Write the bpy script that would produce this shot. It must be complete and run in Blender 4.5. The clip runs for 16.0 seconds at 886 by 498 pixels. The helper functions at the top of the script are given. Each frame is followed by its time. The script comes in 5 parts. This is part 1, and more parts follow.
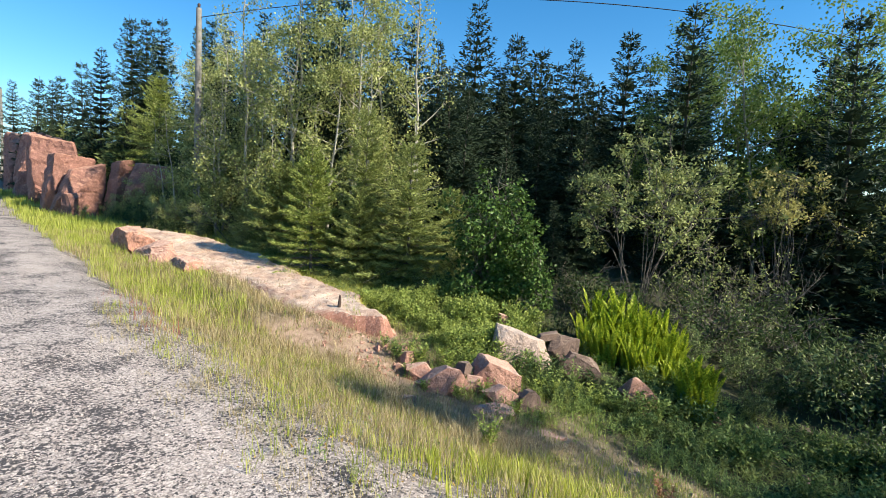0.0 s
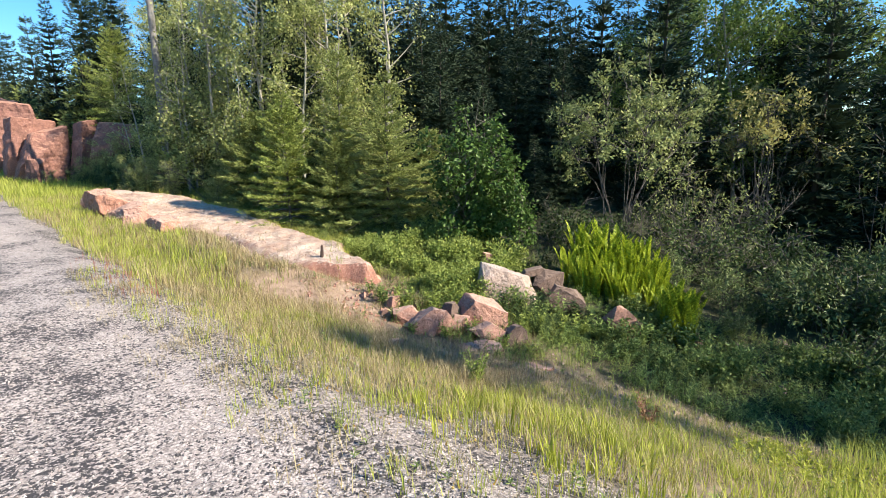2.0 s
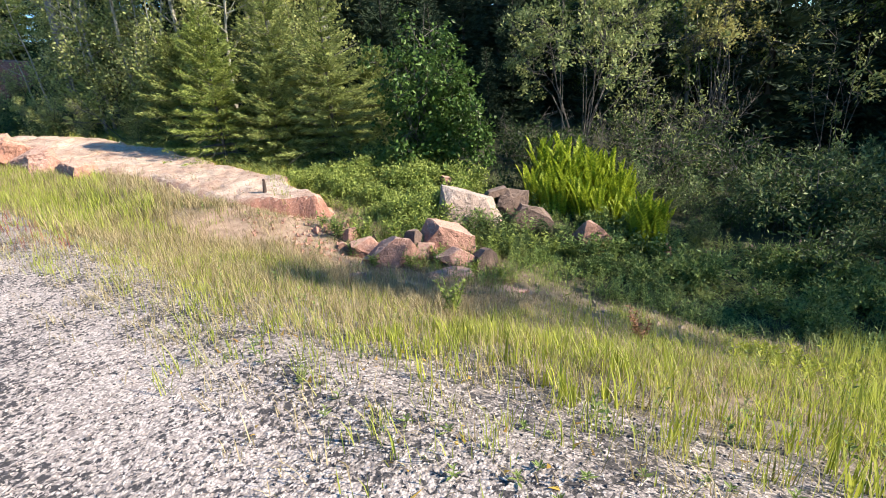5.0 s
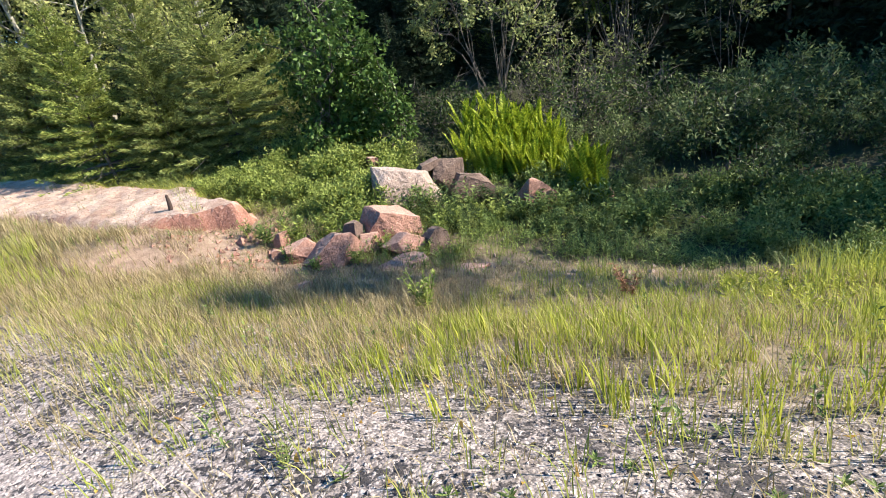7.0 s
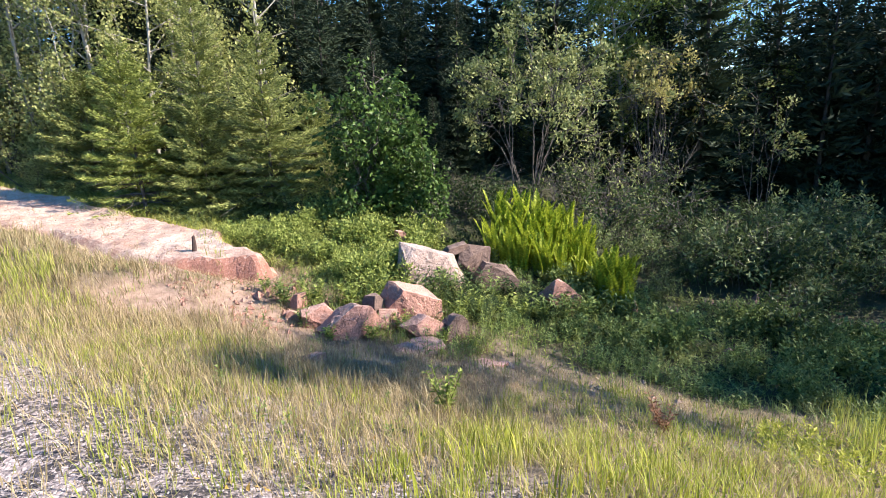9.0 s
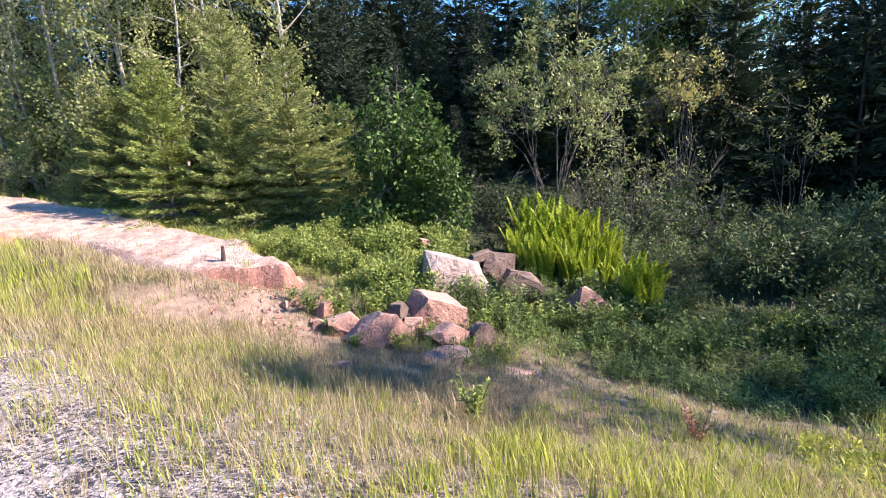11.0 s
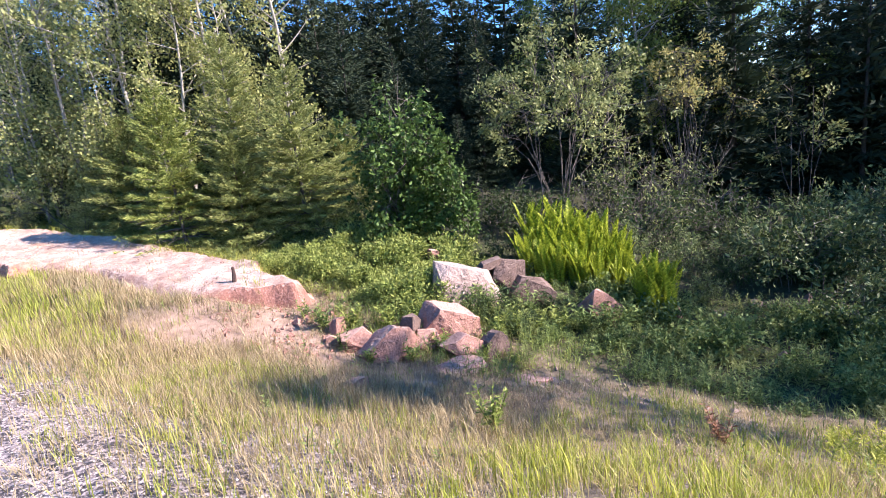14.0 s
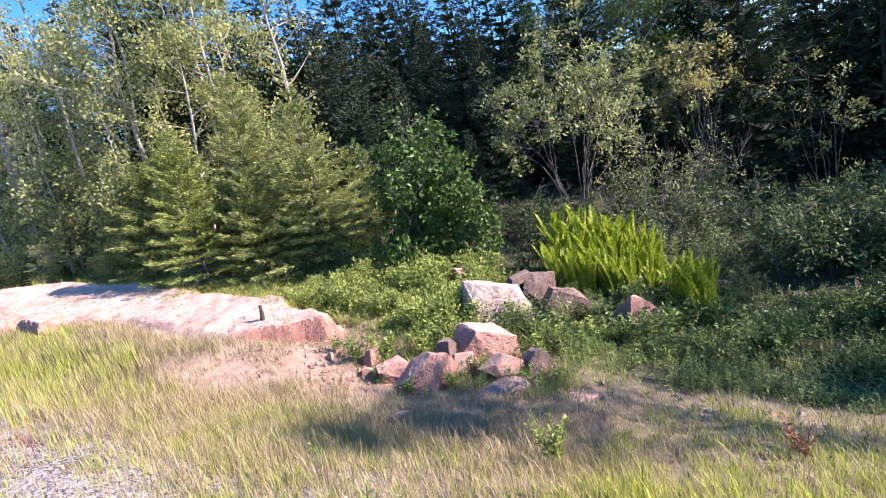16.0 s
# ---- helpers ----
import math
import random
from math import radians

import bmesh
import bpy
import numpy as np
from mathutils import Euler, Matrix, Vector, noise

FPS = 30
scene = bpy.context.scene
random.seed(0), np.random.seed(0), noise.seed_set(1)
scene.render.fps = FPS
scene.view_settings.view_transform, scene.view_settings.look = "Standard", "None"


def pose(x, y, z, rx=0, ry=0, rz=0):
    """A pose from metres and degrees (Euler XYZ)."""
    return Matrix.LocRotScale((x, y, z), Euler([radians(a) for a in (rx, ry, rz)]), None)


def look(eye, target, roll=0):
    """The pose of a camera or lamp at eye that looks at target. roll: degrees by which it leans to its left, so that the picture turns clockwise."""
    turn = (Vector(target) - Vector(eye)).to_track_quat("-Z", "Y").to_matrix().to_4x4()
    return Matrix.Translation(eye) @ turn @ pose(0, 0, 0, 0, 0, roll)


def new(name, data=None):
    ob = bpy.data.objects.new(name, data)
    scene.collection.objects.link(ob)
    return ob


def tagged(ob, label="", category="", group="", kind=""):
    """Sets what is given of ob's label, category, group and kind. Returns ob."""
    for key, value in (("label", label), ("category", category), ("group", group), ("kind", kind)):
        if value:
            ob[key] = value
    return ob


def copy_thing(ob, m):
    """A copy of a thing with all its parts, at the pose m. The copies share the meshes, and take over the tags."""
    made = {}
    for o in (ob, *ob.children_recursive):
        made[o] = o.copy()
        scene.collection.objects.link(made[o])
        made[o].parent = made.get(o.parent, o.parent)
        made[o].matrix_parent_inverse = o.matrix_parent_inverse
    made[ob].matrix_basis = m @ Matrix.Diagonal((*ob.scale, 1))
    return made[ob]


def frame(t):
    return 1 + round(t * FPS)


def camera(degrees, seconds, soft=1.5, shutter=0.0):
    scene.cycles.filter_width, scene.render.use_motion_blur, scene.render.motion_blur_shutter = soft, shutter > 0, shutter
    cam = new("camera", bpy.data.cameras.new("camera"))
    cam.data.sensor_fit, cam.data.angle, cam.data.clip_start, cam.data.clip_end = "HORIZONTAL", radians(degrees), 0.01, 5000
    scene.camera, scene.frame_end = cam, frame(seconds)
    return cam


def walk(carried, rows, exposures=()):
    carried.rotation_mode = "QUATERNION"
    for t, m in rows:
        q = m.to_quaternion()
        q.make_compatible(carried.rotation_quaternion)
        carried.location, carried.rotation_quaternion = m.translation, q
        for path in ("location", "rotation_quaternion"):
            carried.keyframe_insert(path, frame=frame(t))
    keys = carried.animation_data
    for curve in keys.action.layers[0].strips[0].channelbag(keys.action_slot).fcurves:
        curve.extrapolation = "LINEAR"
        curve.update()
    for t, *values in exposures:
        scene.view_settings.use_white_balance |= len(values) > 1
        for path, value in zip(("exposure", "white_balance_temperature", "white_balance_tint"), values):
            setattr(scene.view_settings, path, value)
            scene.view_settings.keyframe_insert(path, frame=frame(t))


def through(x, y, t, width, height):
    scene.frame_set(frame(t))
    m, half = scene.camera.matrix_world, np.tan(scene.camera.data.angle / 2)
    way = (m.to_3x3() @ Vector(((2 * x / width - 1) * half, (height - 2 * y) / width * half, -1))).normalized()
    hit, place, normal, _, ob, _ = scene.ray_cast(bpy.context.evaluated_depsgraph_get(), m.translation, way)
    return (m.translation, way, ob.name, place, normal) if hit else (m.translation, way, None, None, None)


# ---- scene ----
cam = camera(82.0, 16.0, soft=0.7)
PATH = [
    (0, -0.079, 0.053, 1.726, 85.75, -2.62, -0.19),
    (0.5, -0.032, 0.094, 1.707, 83.73, -1.76, -0.11),
    (1, -0.001, 0.135, 1.706, 82.61, -0.65, -0.98),
    (1.5, -0.000, 0.148, 1.700, 81.21, 0.28, -1.56),
    (2, 0.013, 0.162, 1.698, 79.36, 0.96, -2.23),
    (2.5, 0.018, 0.191, 1.708, 77.97, 1.47, -2.71),
    (3, -0.025, 0.259, 1.658, 77.35, 3.06, -2.87),
    (3.5, -0.057, 0.351, 1.537, 76.41, 4.78, -3.98),
    (4, -0.055, 0.453, 1.519, 74.17, 3.34, -5.40),
    (4.2, -0.048, 0.522, 1.502, 72.79, 3.22, -6.09),
    (6.3, -0.166, 1.262, 1.268, 70.23, 6.12, -13.90),
    (6.5, -0.166, 1.319, 1.288, 69.24, 6.87, -15.50),
    (7, -0.236, 1.482, 1.330, 67.43, 11.11, -19.76),
    (7.5, -0.353, 1.743, 1.400, 68.87, 8.33, -18.30),
    (8, -0.327, 1.734, 1.418, 71.71, 4.56, -17.78),
    (8.5, -0.374, 1.707, 1.464, 75.39, 2.48, -16.72),
    (9, -0.417, 1.730, 1.458, 76.30, 2.25, -16.20),
    (11.5, -0.460, 1.763, 1.459, 77.45, 2.91, -12.96),
    (12, -0.482, 1.779, 1.451, 76.93, 2.21, -12.25),
    (12.5, -0.492, 1.775, 1.457, 76.87, 2.18, -12.13),
    (13, -0.492, 1.757, 1.466, 77.66, 3.41, -12.48),
    (13.5, -0.466, 1.752, 1.485, 78.43, 5.09, -13.07),
    (14, -0.444, 1.772, 1.480, 78.26, 6.43, -13.53),
    (14.5, -0.471, 1.849, 1.506, 78.88, 9.66, -13.03),
    (15, -0.538, 1.942, 1.564, 79.85, 12.06, -12.35),
    (15.5, -0.638, 2.010, 1.583, 80.21, 12.26, -12.27),
    (16, -0.570, 1.990, 1.558, 80.02, 11.82, -12.86),
]
walk(cam, [(t, pose(x, y, z, rx, ry, rz)) for t, x, y, z, rx, ry, rz in PATH], [(0.0, 1.10, 6950, 4), (1.5, 1.2, 6900, 6), (4.0, 1.24, 6900, 8), (7.0, 1.26, 6750, 9), (9.0, 1.45, 6600, 17), (12.0, 1.56, 6400, 26), (16.0, 1.64, 6300, 29)])

# ---- world and sun ----
SUN_AZ, SUN_EL = 115.0, 34.0   # degrees from +y towards +x, and above the horizon
world = bpy.data.worlds.new("sky")
scene.world = world
world.use_nodes = True
wn = world.node_tree
sky = wn.nodes.new("ShaderNodeTexSky")
sky.sky_type, sky.sun_disc = "NISHITA", False
sky.sun_elevation, sky.sun_rotation = radians(SUN_EL), radians(SUN_AZ)
sky.air_density, sky.dust_density, sky.ozone_density = 1.0, 0.0, 4.0
wn.nodes["Background"].inputs["Strength"].default_value = 0.105
vivid = wn.nodes.new("ShaderNodeHueSaturation")
vivid.inputs["Saturation"].default_value = 1.3
wn.links.new(sky.outputs[0], vivid.inputs["Color"])
wn.links.new(vivid.outputs[0], wn.nodes["Background"].inputs["Color"])
sun_data = bpy.data.lights.new("sun", "SUN")
sun_data.energy, sun_data.angle, sun_data.color = 5.0, radians(0.55), (1.0, 0.91, 0.78)
sun = new("sun", sun_data)
sd = Vector((math.sin(radians(SUN_AZ)) * math.cos(radians(SUN_EL)), math.cos(radians(SUN_AZ)) * math.cos(radians(SUN_EL)), math.sin(radians(SUN_EL))))
sun.matrix_world = look(sd * 60, (0, 0, 0))

# ---- small tools ----
rng = np.random.default_rng(7)


def smax(a, b, k):
    return 0.5 * (a + b + np.sqrt((a - b) ** 2 + k * k))


def sstep(a, b, x):
    t = np.clip((x - a) / (b - a), 0, 1)
    return t * t * (3 - 2 * t)


def vnoise(x, y, f, seed=0.0):
    """Value noise between -1 and 1 on a square lattice."""
    x, y = np.asarray(x) * f + 17.3 * seed, np.asarray(y) * f - 9.1 * seed
    ix, iy = np.floor(x), np.floor(y)
    u, v = x - ix, y - iy
    u, v = u * u * (3 - 2 * u), v * v * (3 - 2 * v)

    def h(a, b):
        k = np.sin(a * 127.1 + b * 311.7 + seed * 74.7) * 43758.5453
        return k - np.floor(k)
    return 2 * ((h(ix, iy) * (1 - u) + h(ix + 1, iy) * u) * (1 - v) + (h(ix, iy + 1) * (1 - u) + h(ix + 1, iy + 1) * u) * v) - 1


def fbm(x, y, f, seed=0.0, octaves=4):
    return sum(vnoise(x * (0.8 + 0.1 * k) + 0.6 * y, y * (0.8 + 0.1 * k) - 0.6 * x, f * 2 ** k, seed + k) / 2 ** k for k in range(octaves)) / 1.6


def sq(x, y):
    """Metres along the road, and metres off it towards the forest."""
    return -0.69 * x + 0.72 * y, 0.72 * x + 0.69 * y


def xy(s, q):
    return -0.694 * s + 0.724 * q, 0.724 * s + 0.694 * q


def height(x, y):
    s, q = sq(x, y)
    low = np.interp(s, [-30, 0, 3, 5, 7, 9, 12, 20, 30, 60], [-2.4, -2.2, -1.95, -1.35, -0.9, -0.6, -0.38, -0.17, 0.0, 0.2])
    h = smax(-0.36 * np.maximum(q - 1.9, 0), low, 0.25) + np.where(q < 1.9, 0.02 * (1.9 - q), 0)
    h = h + sstep(9, 18, q) * np.interp(s, [-5, 5, 10], [0.5, 0.6, 0.7])
    h = h + sstep(6.0, 9, q) * sstep(24, 29, s) * 2.4
    back = sstep(5.6, 9.0, q)
    h = h + back * 0.08 * np.clip(s - 12, 0, 60) + (1 - back) * np.interp(s, [12, 16, 20, 25, 32, 60, 80], [0, 0.2, 0.32, 0.36, 0.5, 2.4, 4.0])
    h = h + 0.24 * np.exp(-((q - 4.3) / 0.75) ** 2) * sstep(7.9, 9.2, s) * (1 - sstep(12.5, 14, s))
    h = h + 0.16 * np.exp(-((s - 8.5) / 0.8) ** 2 - ((q - 5.0) / 0.6) ** 2)
    rough = sstep(2.0, 3.5, q)
    return h + rough * 0.09 * fbm(x, y, 0.9, 1.0) + (1 - rough) * 0.012 * fbm(x, y, 2.5, 2.0)


def mesh_of(name, verts, faces, smooth=False):
    me = bpy.data.meshes.new(name)
    me.from_pydata(np.asarray(verts).tolist(), [], np.asarray(faces).tolist() if isinstance(faces, np.ndarray) else faces)
    if smooth:
        me.polygons.foreach_set("use_smooth", np.ones(len(me.polygons), bool))
    me.update()
    return me


def child(name, me, mat, parent, label=""):
    ob = new(name, me)
    if not me.materials:
        me.materials.append(mat)
    ob.parent = parent
    if label:
        ob["label"] = label
    return ob


def join(chunks):
    """Chunks of (verts, quads) into one."""
    vs, fs, n = [], [], 0
    for v, f in chunks:
        if len(v):
            vs.append(v)
            fs.append(np.asarray(f) + n)
            n += len(v)
    return np.concatenate(vs), np.concatenate(fs)


def unit(v):
    return v / np.maximum(np.linalg.norm(v, axis=-1, keepdims=True), 1e-9)


def rand_dirs(n, r=None):
    r = r or rng
    return unit(r.normal(size=(n, 3)))


def blades(pos, axis, side, length, width, fold=0.0):
    """Leaf shapes: a rhombus along axis from pos, its widest point a little below the middle."""
    pos, axis, side = np.asarray(pos), unit(np.asarray(axis)), np.asarray(side)
    side = unit(side - axis * np.sum(side * axis, 1, keepdims=True))
    up = np.cross(axis, side)
    length, width = np.reshape(length, (-1, 1)) * np.ones((len(pos), 1)), np.reshape(width, (-1, 1)) * np.ones((len(pos), 1))
    mid = pos + axis * length * 0.45 + up * fold * width
    v = np.stack([pos, mid + side * width * 0.5, pos + axis * length, mid - side * width * 0.5], 1).reshape(-1, 3)
    return v, np.arange(4 * len(pos)).reshape(-1, 4)


def tube(points, radii, sides=6):
    points, radii = np.asarray(points, float), np.asarray(radii, float)
    t = unit(np.gradient(points, axis=0))
    ref = np.where(np.abs(t[:, 2:3]) > 0.9, np.array([[1.0, 0, 0]]), np.array([[0, 0, 1.0]]))
    a = unit(np.cross(t, ref))
    b = np.cross(t, a)
    ang = np.linspace(0, 2 * np.pi, sides, endpoint=False)
    ring = a[:, None] * np.cos(ang)[None, :, None] + b[:, None] * np.sin(ang)[None, :, None]
    v = (points[:, None] + ring * radii[:, None, None]).reshape(-1, 3)
    i, j = np.meshgrid(np.arange(len(points) - 1), np.arange(sides), indexing="ij")
    k = (j + 1) % sides
    f = np.stack([i * sides + j, i * sides + k, (i + 1) * sides + k, (i + 1) * sides + j], -1).reshape(-1, 4)
    return v, f


# ---- materials ----
def material(name):
    m = bpy.data.materials.new(name)
    m.use_nodes = True
    return m, m.node_tree, m.node_tree.nodes["Principled BSDF"]


def add(nt, kind, **inputs):
    n = nt.nodes.new(kind)
    for k, v in inputs.items():
        n.inputs[k].default_value = v
    return n


def ramp(nt, source, stops):
    n = nt.nodes.new("ShaderNodeValToRGB")
    e = n.color_ramp.elements
    while len(e) < len(stops):
        e.new(0.5)
    for el, (p, c) in zip(e, stops):
        el.position, el.color = p, (*c, 1)
    nt.links.new(source, n.inputs[0])
    return n.outputs[0]


def mixc(nt, fac, a, b):
    n = nt.nodes.new("ShaderNodeMix")
    n.data_type = "RGBA"
    for s, v in ((n.inputs[0], fac), (n.inputs[6], a), (n.inputs[7], b)):
        if isinstance(v, (int, float)):
            s.default_value = v
        elif isinstance(v, tuple):
            s.default_value = (*v, 1)
        else:
            nt.links.new(v, s)
    return n.outputs[2]


def tex(nt, scale, detail=4.0, rough=0.6, coords="Object", kind="ShaderNodeTexNoise", dist=0.0):
    c = nt.nodes.new("ShaderNodeTexCoord")
    n = nt.nodes.new(kind)
    n.inputs["Scale"].default_value = scale
    if kind == "ShaderNodeTexNoise":
        n.inputs["Detail"].default_value, n.inputs["Roughness"].default_value, n.inputs["Distortion"].default_value = detail, rough, dist
    nt.links.new(c.outputs[coords], n.inputs["Vector"])
    return n.outputs[0]


def bump(nt, bsdf, source, strength, distance):
    b = add(nt, "ShaderNodeBump", Strength=strength, Distance=distance)
    nt.links.new(source, b.inputs["Height"])
    nt.links.new(b.outputs[0], bsdf.inputs["Normal"])


def leaf_material(name, dark, light, through=0.35, rough=0.5, tint=None):
    """Leaves that pass part of the light; each leaf has its own shade."""
    m, nt, b = material(name)
    g = nt.nodes.new("ShaderNodeNewGeometry")
    col = ramp(nt, g.outputs["Random Per Island"], [(0.0, dark), (0.55, tuple((x + y) / 2 for x, y in zip(dark, light))), (1.0, light)])
    if tint:
        col = mixc(nt, ramp(nt, tex(nt, 1.3, 2), [(0.48, (0, 0, 0)), (0.68, (0.8, 0.8, 0.8))]), col, tint)
    nt.links.new(col, b.inputs["Base Color"])
    b.inputs["Roughness"].default_value = rough
    b.inputs["Specular IOR Level"].default_value = 0.18
    t = nt.nodes.new("ShaderNodeBsdfTranslucent")
    nt.links.new(col, t.inputs["Color"])
    mx = nt.nodes.new("ShaderNodeMixShader")
    mx.inputs[0].default_value = through
    nt.links.new(b.outputs[0], mx.inputs[1])
    nt.links.new(t.outputs[0], mx.inputs[2])
    nt.links.new(mx.outputs[0], nt.nodes["Material Output"].inputs[0])
    return m


def rough_material(name, stops, scale, fine, rough=0.85, bumps=(0.5, 0.02), stain=None):
    m, nt, b = material(name)
    col = ramp(nt, tex(nt, scale, 6, 0.65), stops)
    grain = tex(nt, fine, 5, 0.7)
    col = mixc(nt, ramp(nt, grain, [(0.35, (0, 0, 0)), (0.7, (0.5, 0.5, 0.5))]), col, stain or tuple(0.55 * c for c in stops[0][1]))
    nt.links.new(col, b.inputs["Base Color"])
    b.inputs["Roughness"].default_value = rough
    bump(nt, b, grain, *bumps)
    return m


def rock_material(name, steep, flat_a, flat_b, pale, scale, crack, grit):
    """Granite: paler on flat faces, dusty on the slab; darker, redder on steep ones; thin cracks and speckled grains.
    """
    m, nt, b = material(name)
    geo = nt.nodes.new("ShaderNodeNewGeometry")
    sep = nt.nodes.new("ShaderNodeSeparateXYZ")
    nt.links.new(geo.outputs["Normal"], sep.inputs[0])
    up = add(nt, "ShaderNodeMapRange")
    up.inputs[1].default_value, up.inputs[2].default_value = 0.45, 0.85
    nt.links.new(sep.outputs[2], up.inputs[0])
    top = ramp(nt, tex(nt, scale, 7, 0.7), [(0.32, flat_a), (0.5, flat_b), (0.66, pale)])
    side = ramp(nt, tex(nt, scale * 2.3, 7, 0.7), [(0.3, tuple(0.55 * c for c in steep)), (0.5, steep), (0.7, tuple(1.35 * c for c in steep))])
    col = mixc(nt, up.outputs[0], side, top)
    speck = tex(nt, grit, 4, 0.75)
    col = mixc(nt, ramp(nt, speck, [(0.36, (0.55, 0.55, 0.55)), (0.5, (0, 0, 0))]), col, tuple(0.35 * c for c in steep))
    col = mixc(nt, ramp(nt, speck, [(0.56, (0, 0, 0)), (0.7, (0.5, 0.5, 0.5))]), col, tuple(min(0.75, 1.25 * c) for c in pale))
    vor = nt.nodes.new("ShaderNodeTexVoronoi")
    vor.feature = "DISTANCE_TO_EDGE"
    vor.inputs["Scale"].default_value = crack
    c = nt.nodes.new("ShaderNodeTexCoord")
    warp = nt.nodes.new("ShaderNodeVectorMath")
    warp.operation = "ADD"
    wn_ = nt.nodes.new("ShaderNodeTexNoise")
    wn_.inputs["Scale"].default_value = 2.5
    nt.links.new(c.outputs["Object"], wn_.inputs["Vector"])
    nt.links.new(c.outputs["Object"], warp.inputs[0])
    nt.links.new(wn_.outputs["Color"], warp.inputs[1])
    nt.links.new(warp.outputs[0], vor.inputs["Vector"])
    line = ramp(nt, vor.outputs["Distance"], [(0.0, (0.38, 0.38, 0.38)), (0.02, (0, 0, 0))])
    broken = mixc(nt, ramp(nt, tex(nt, 1.1, 3), [(0.45, (0, 0, 0)), (0.6, (1, 1, 1))]), (0.0, 0.0, 0.0), line)
    col = mixc(nt, broken, col, tuple(0.3 * c for c in steep))
    nt.links.new(col, b.inputs["Base Color"])
    b.inputs["Roughness"].default_value = 0.88
    h = nt.nodes.new("ShaderNodeMath")
    h.operation = "SUBTRACT"
    nt.links.new(tex(nt, grit * 0.5, 6, 0.75), h.inputs[0])
    nt.links.new(broken, h.inputs[1])
    bump(nt, b, h.outputs[0], 0.9, 0.02)
    return m


def ground_material():
    m, nt, b = material("roadside_ground")
    geo = nt.nodes.new("ShaderNodeNewGeometry")
    dot = nt.nodes.new("ShaderNodeVectorMath")
    dot.operation = "DOT_PRODUCT"
    dot.inputs[1].default_value = (0.72, 0.69, 0)
    nt.links.new(geo.outputs["Position"], dot.inputs[0])
    edge = add(nt, "ShaderNodeMath", )
    edge.operation = "MULTIPLY_ADD"
    nt.links.new(tex(nt, 1.4, 5, 0.7), edge.inputs[0])
    edge.inputs[1].default_value = 1.5
    nt.links.new(dot.outputs["Value"], edge.inputs[2])
    f3 = add(nt, "ShaderNodeMapRange")
    f3.inputs[1].default_value, f3.inputs[2].default_value = 1.3, 2.4
    nt.links.new(dot.outputs["Value"], f3.inputs[0])
    # chips of pale granite on dark sealed gravel
    chips = nt.nodes.new("ShaderNodeTexVoronoi")
    chips.inputs["Scale"].default_value = 55
    c = nt.nodes.new("ShaderNodeTexCoord")
    nt.links.new(c.outputs["Object"], chips.inputs["Vector"])
    pale = mixc(nt, ramp(nt, chips.outputs["Color"], [(0.2, (0, 0, 0)), (0.8, (1, 1, 1))]), (0.30, 0.25, 0.232), (0.57, 0.495, 0.465))
    patch = mixc(nt, 0.62, ramp(nt, tex(nt, 1.1, 6, 0.75), [(0.32, (0, 0, 0)), (0.68, (1, 1, 1))]), ramp(nt, tex(nt, 32, 4, 0.64, dist=0.5), [(0.26, (0, 0, 0)), (0.74, (1, 1, 1))]))
    wear = mixc(nt, ramp(nt, dot.outputs["Value"], [(0.0, (0.35, 0.35, 0.35)), (0.5, (0, 0, 0))]), patch, (0.42, 0.42, 0.42))
    across = add(nt, "ShaderNodeMapRange")
    across.inputs[2].default_value = 2.5
    nt.links.new(dot.outputs["Value"], across.inputs[0])
    lanes = ramp(nt, across.outputs[0], [(p, (v, v, v)) for p, v in ((0.0, 0.03), (0.2, 0.035), (0.29, 0.075), (0.37, 0.03), (0.52, 0.0), (0.66, 0.005), (0.9, 0.02))])
    wear_sum = nt.nodes.new("ShaderNodeMath")
    wear_sum.operation = "SUBTRACT"
    nt.links.new(wear, wear_sum.inputs[0])
    nt.links.new(lanes, wear_sum.inputs[1])
    wear = wear_sum.outputs[0]
    gravel = mixc(nt, ramp(nt, wear, [(0.40, (0, 0, 0)), (0.45, (1, 1, 1))]), (0.042, 0.038, 0.042), pale)
    # shade in the gaps between the single stones, put into the gravel colour
    stones = nt.nodes.new("ShaderNodeTexVoronoi")
    stones.inputs["Scale"].default_value = 70
    nt.links.new(c.outputs["Object"], stones.inputs["Vector"])
    gravel = mixc(nt, ramp(nt, stones.outputs["Distance"], [(0.50, (0, 0, 0)), (0.68, (0.5, 0.5, 0.5))]), gravel, (0.06, 0.053, 0.055))
    dirt = mixc(nt, ramp(nt, tex(nt, 18, 6, 0.75, dist=0.4), [(0.46, (0, 0, 0)), (0.54, (1, 1, 1))]), (0, 0, 0), ramp(nt, f3.outputs[0], [(0.0, (0, 0, 0)), (1.0, (0.7, 0.7, 0.7))]))
    gravel = mixc(nt, dirt, gravel, (0.06, 0.052, 0.048))
    soil = ramp(nt, tex(nt, 3.0, 8, 0.75), [(0.3, (0.085, 0.07, 0.042)), (0.5, (0.19, 0.148, 0.098)), (0.68, (0.34, 0.265, 0.195))])
    duff = ramp(nt, tex(nt, 1.6, 8, 0.75), [(0.3, (0.018, 0.022, 0.010)), (0.6, (0.05, 0.055, 0.02)), (0.8, (0.10, 0.08, 0.045))])
    # bare sandy earth below the slab and along the ditch bottom
    sandy = ramp(nt, tex(nt, 9, 6, 0.7), [(0.3, (0.20, 0.135, 0.095)), (0.5, (0.30, 0.21, 0.155)), (0.7, (0.42, 0.31, 0.245))])
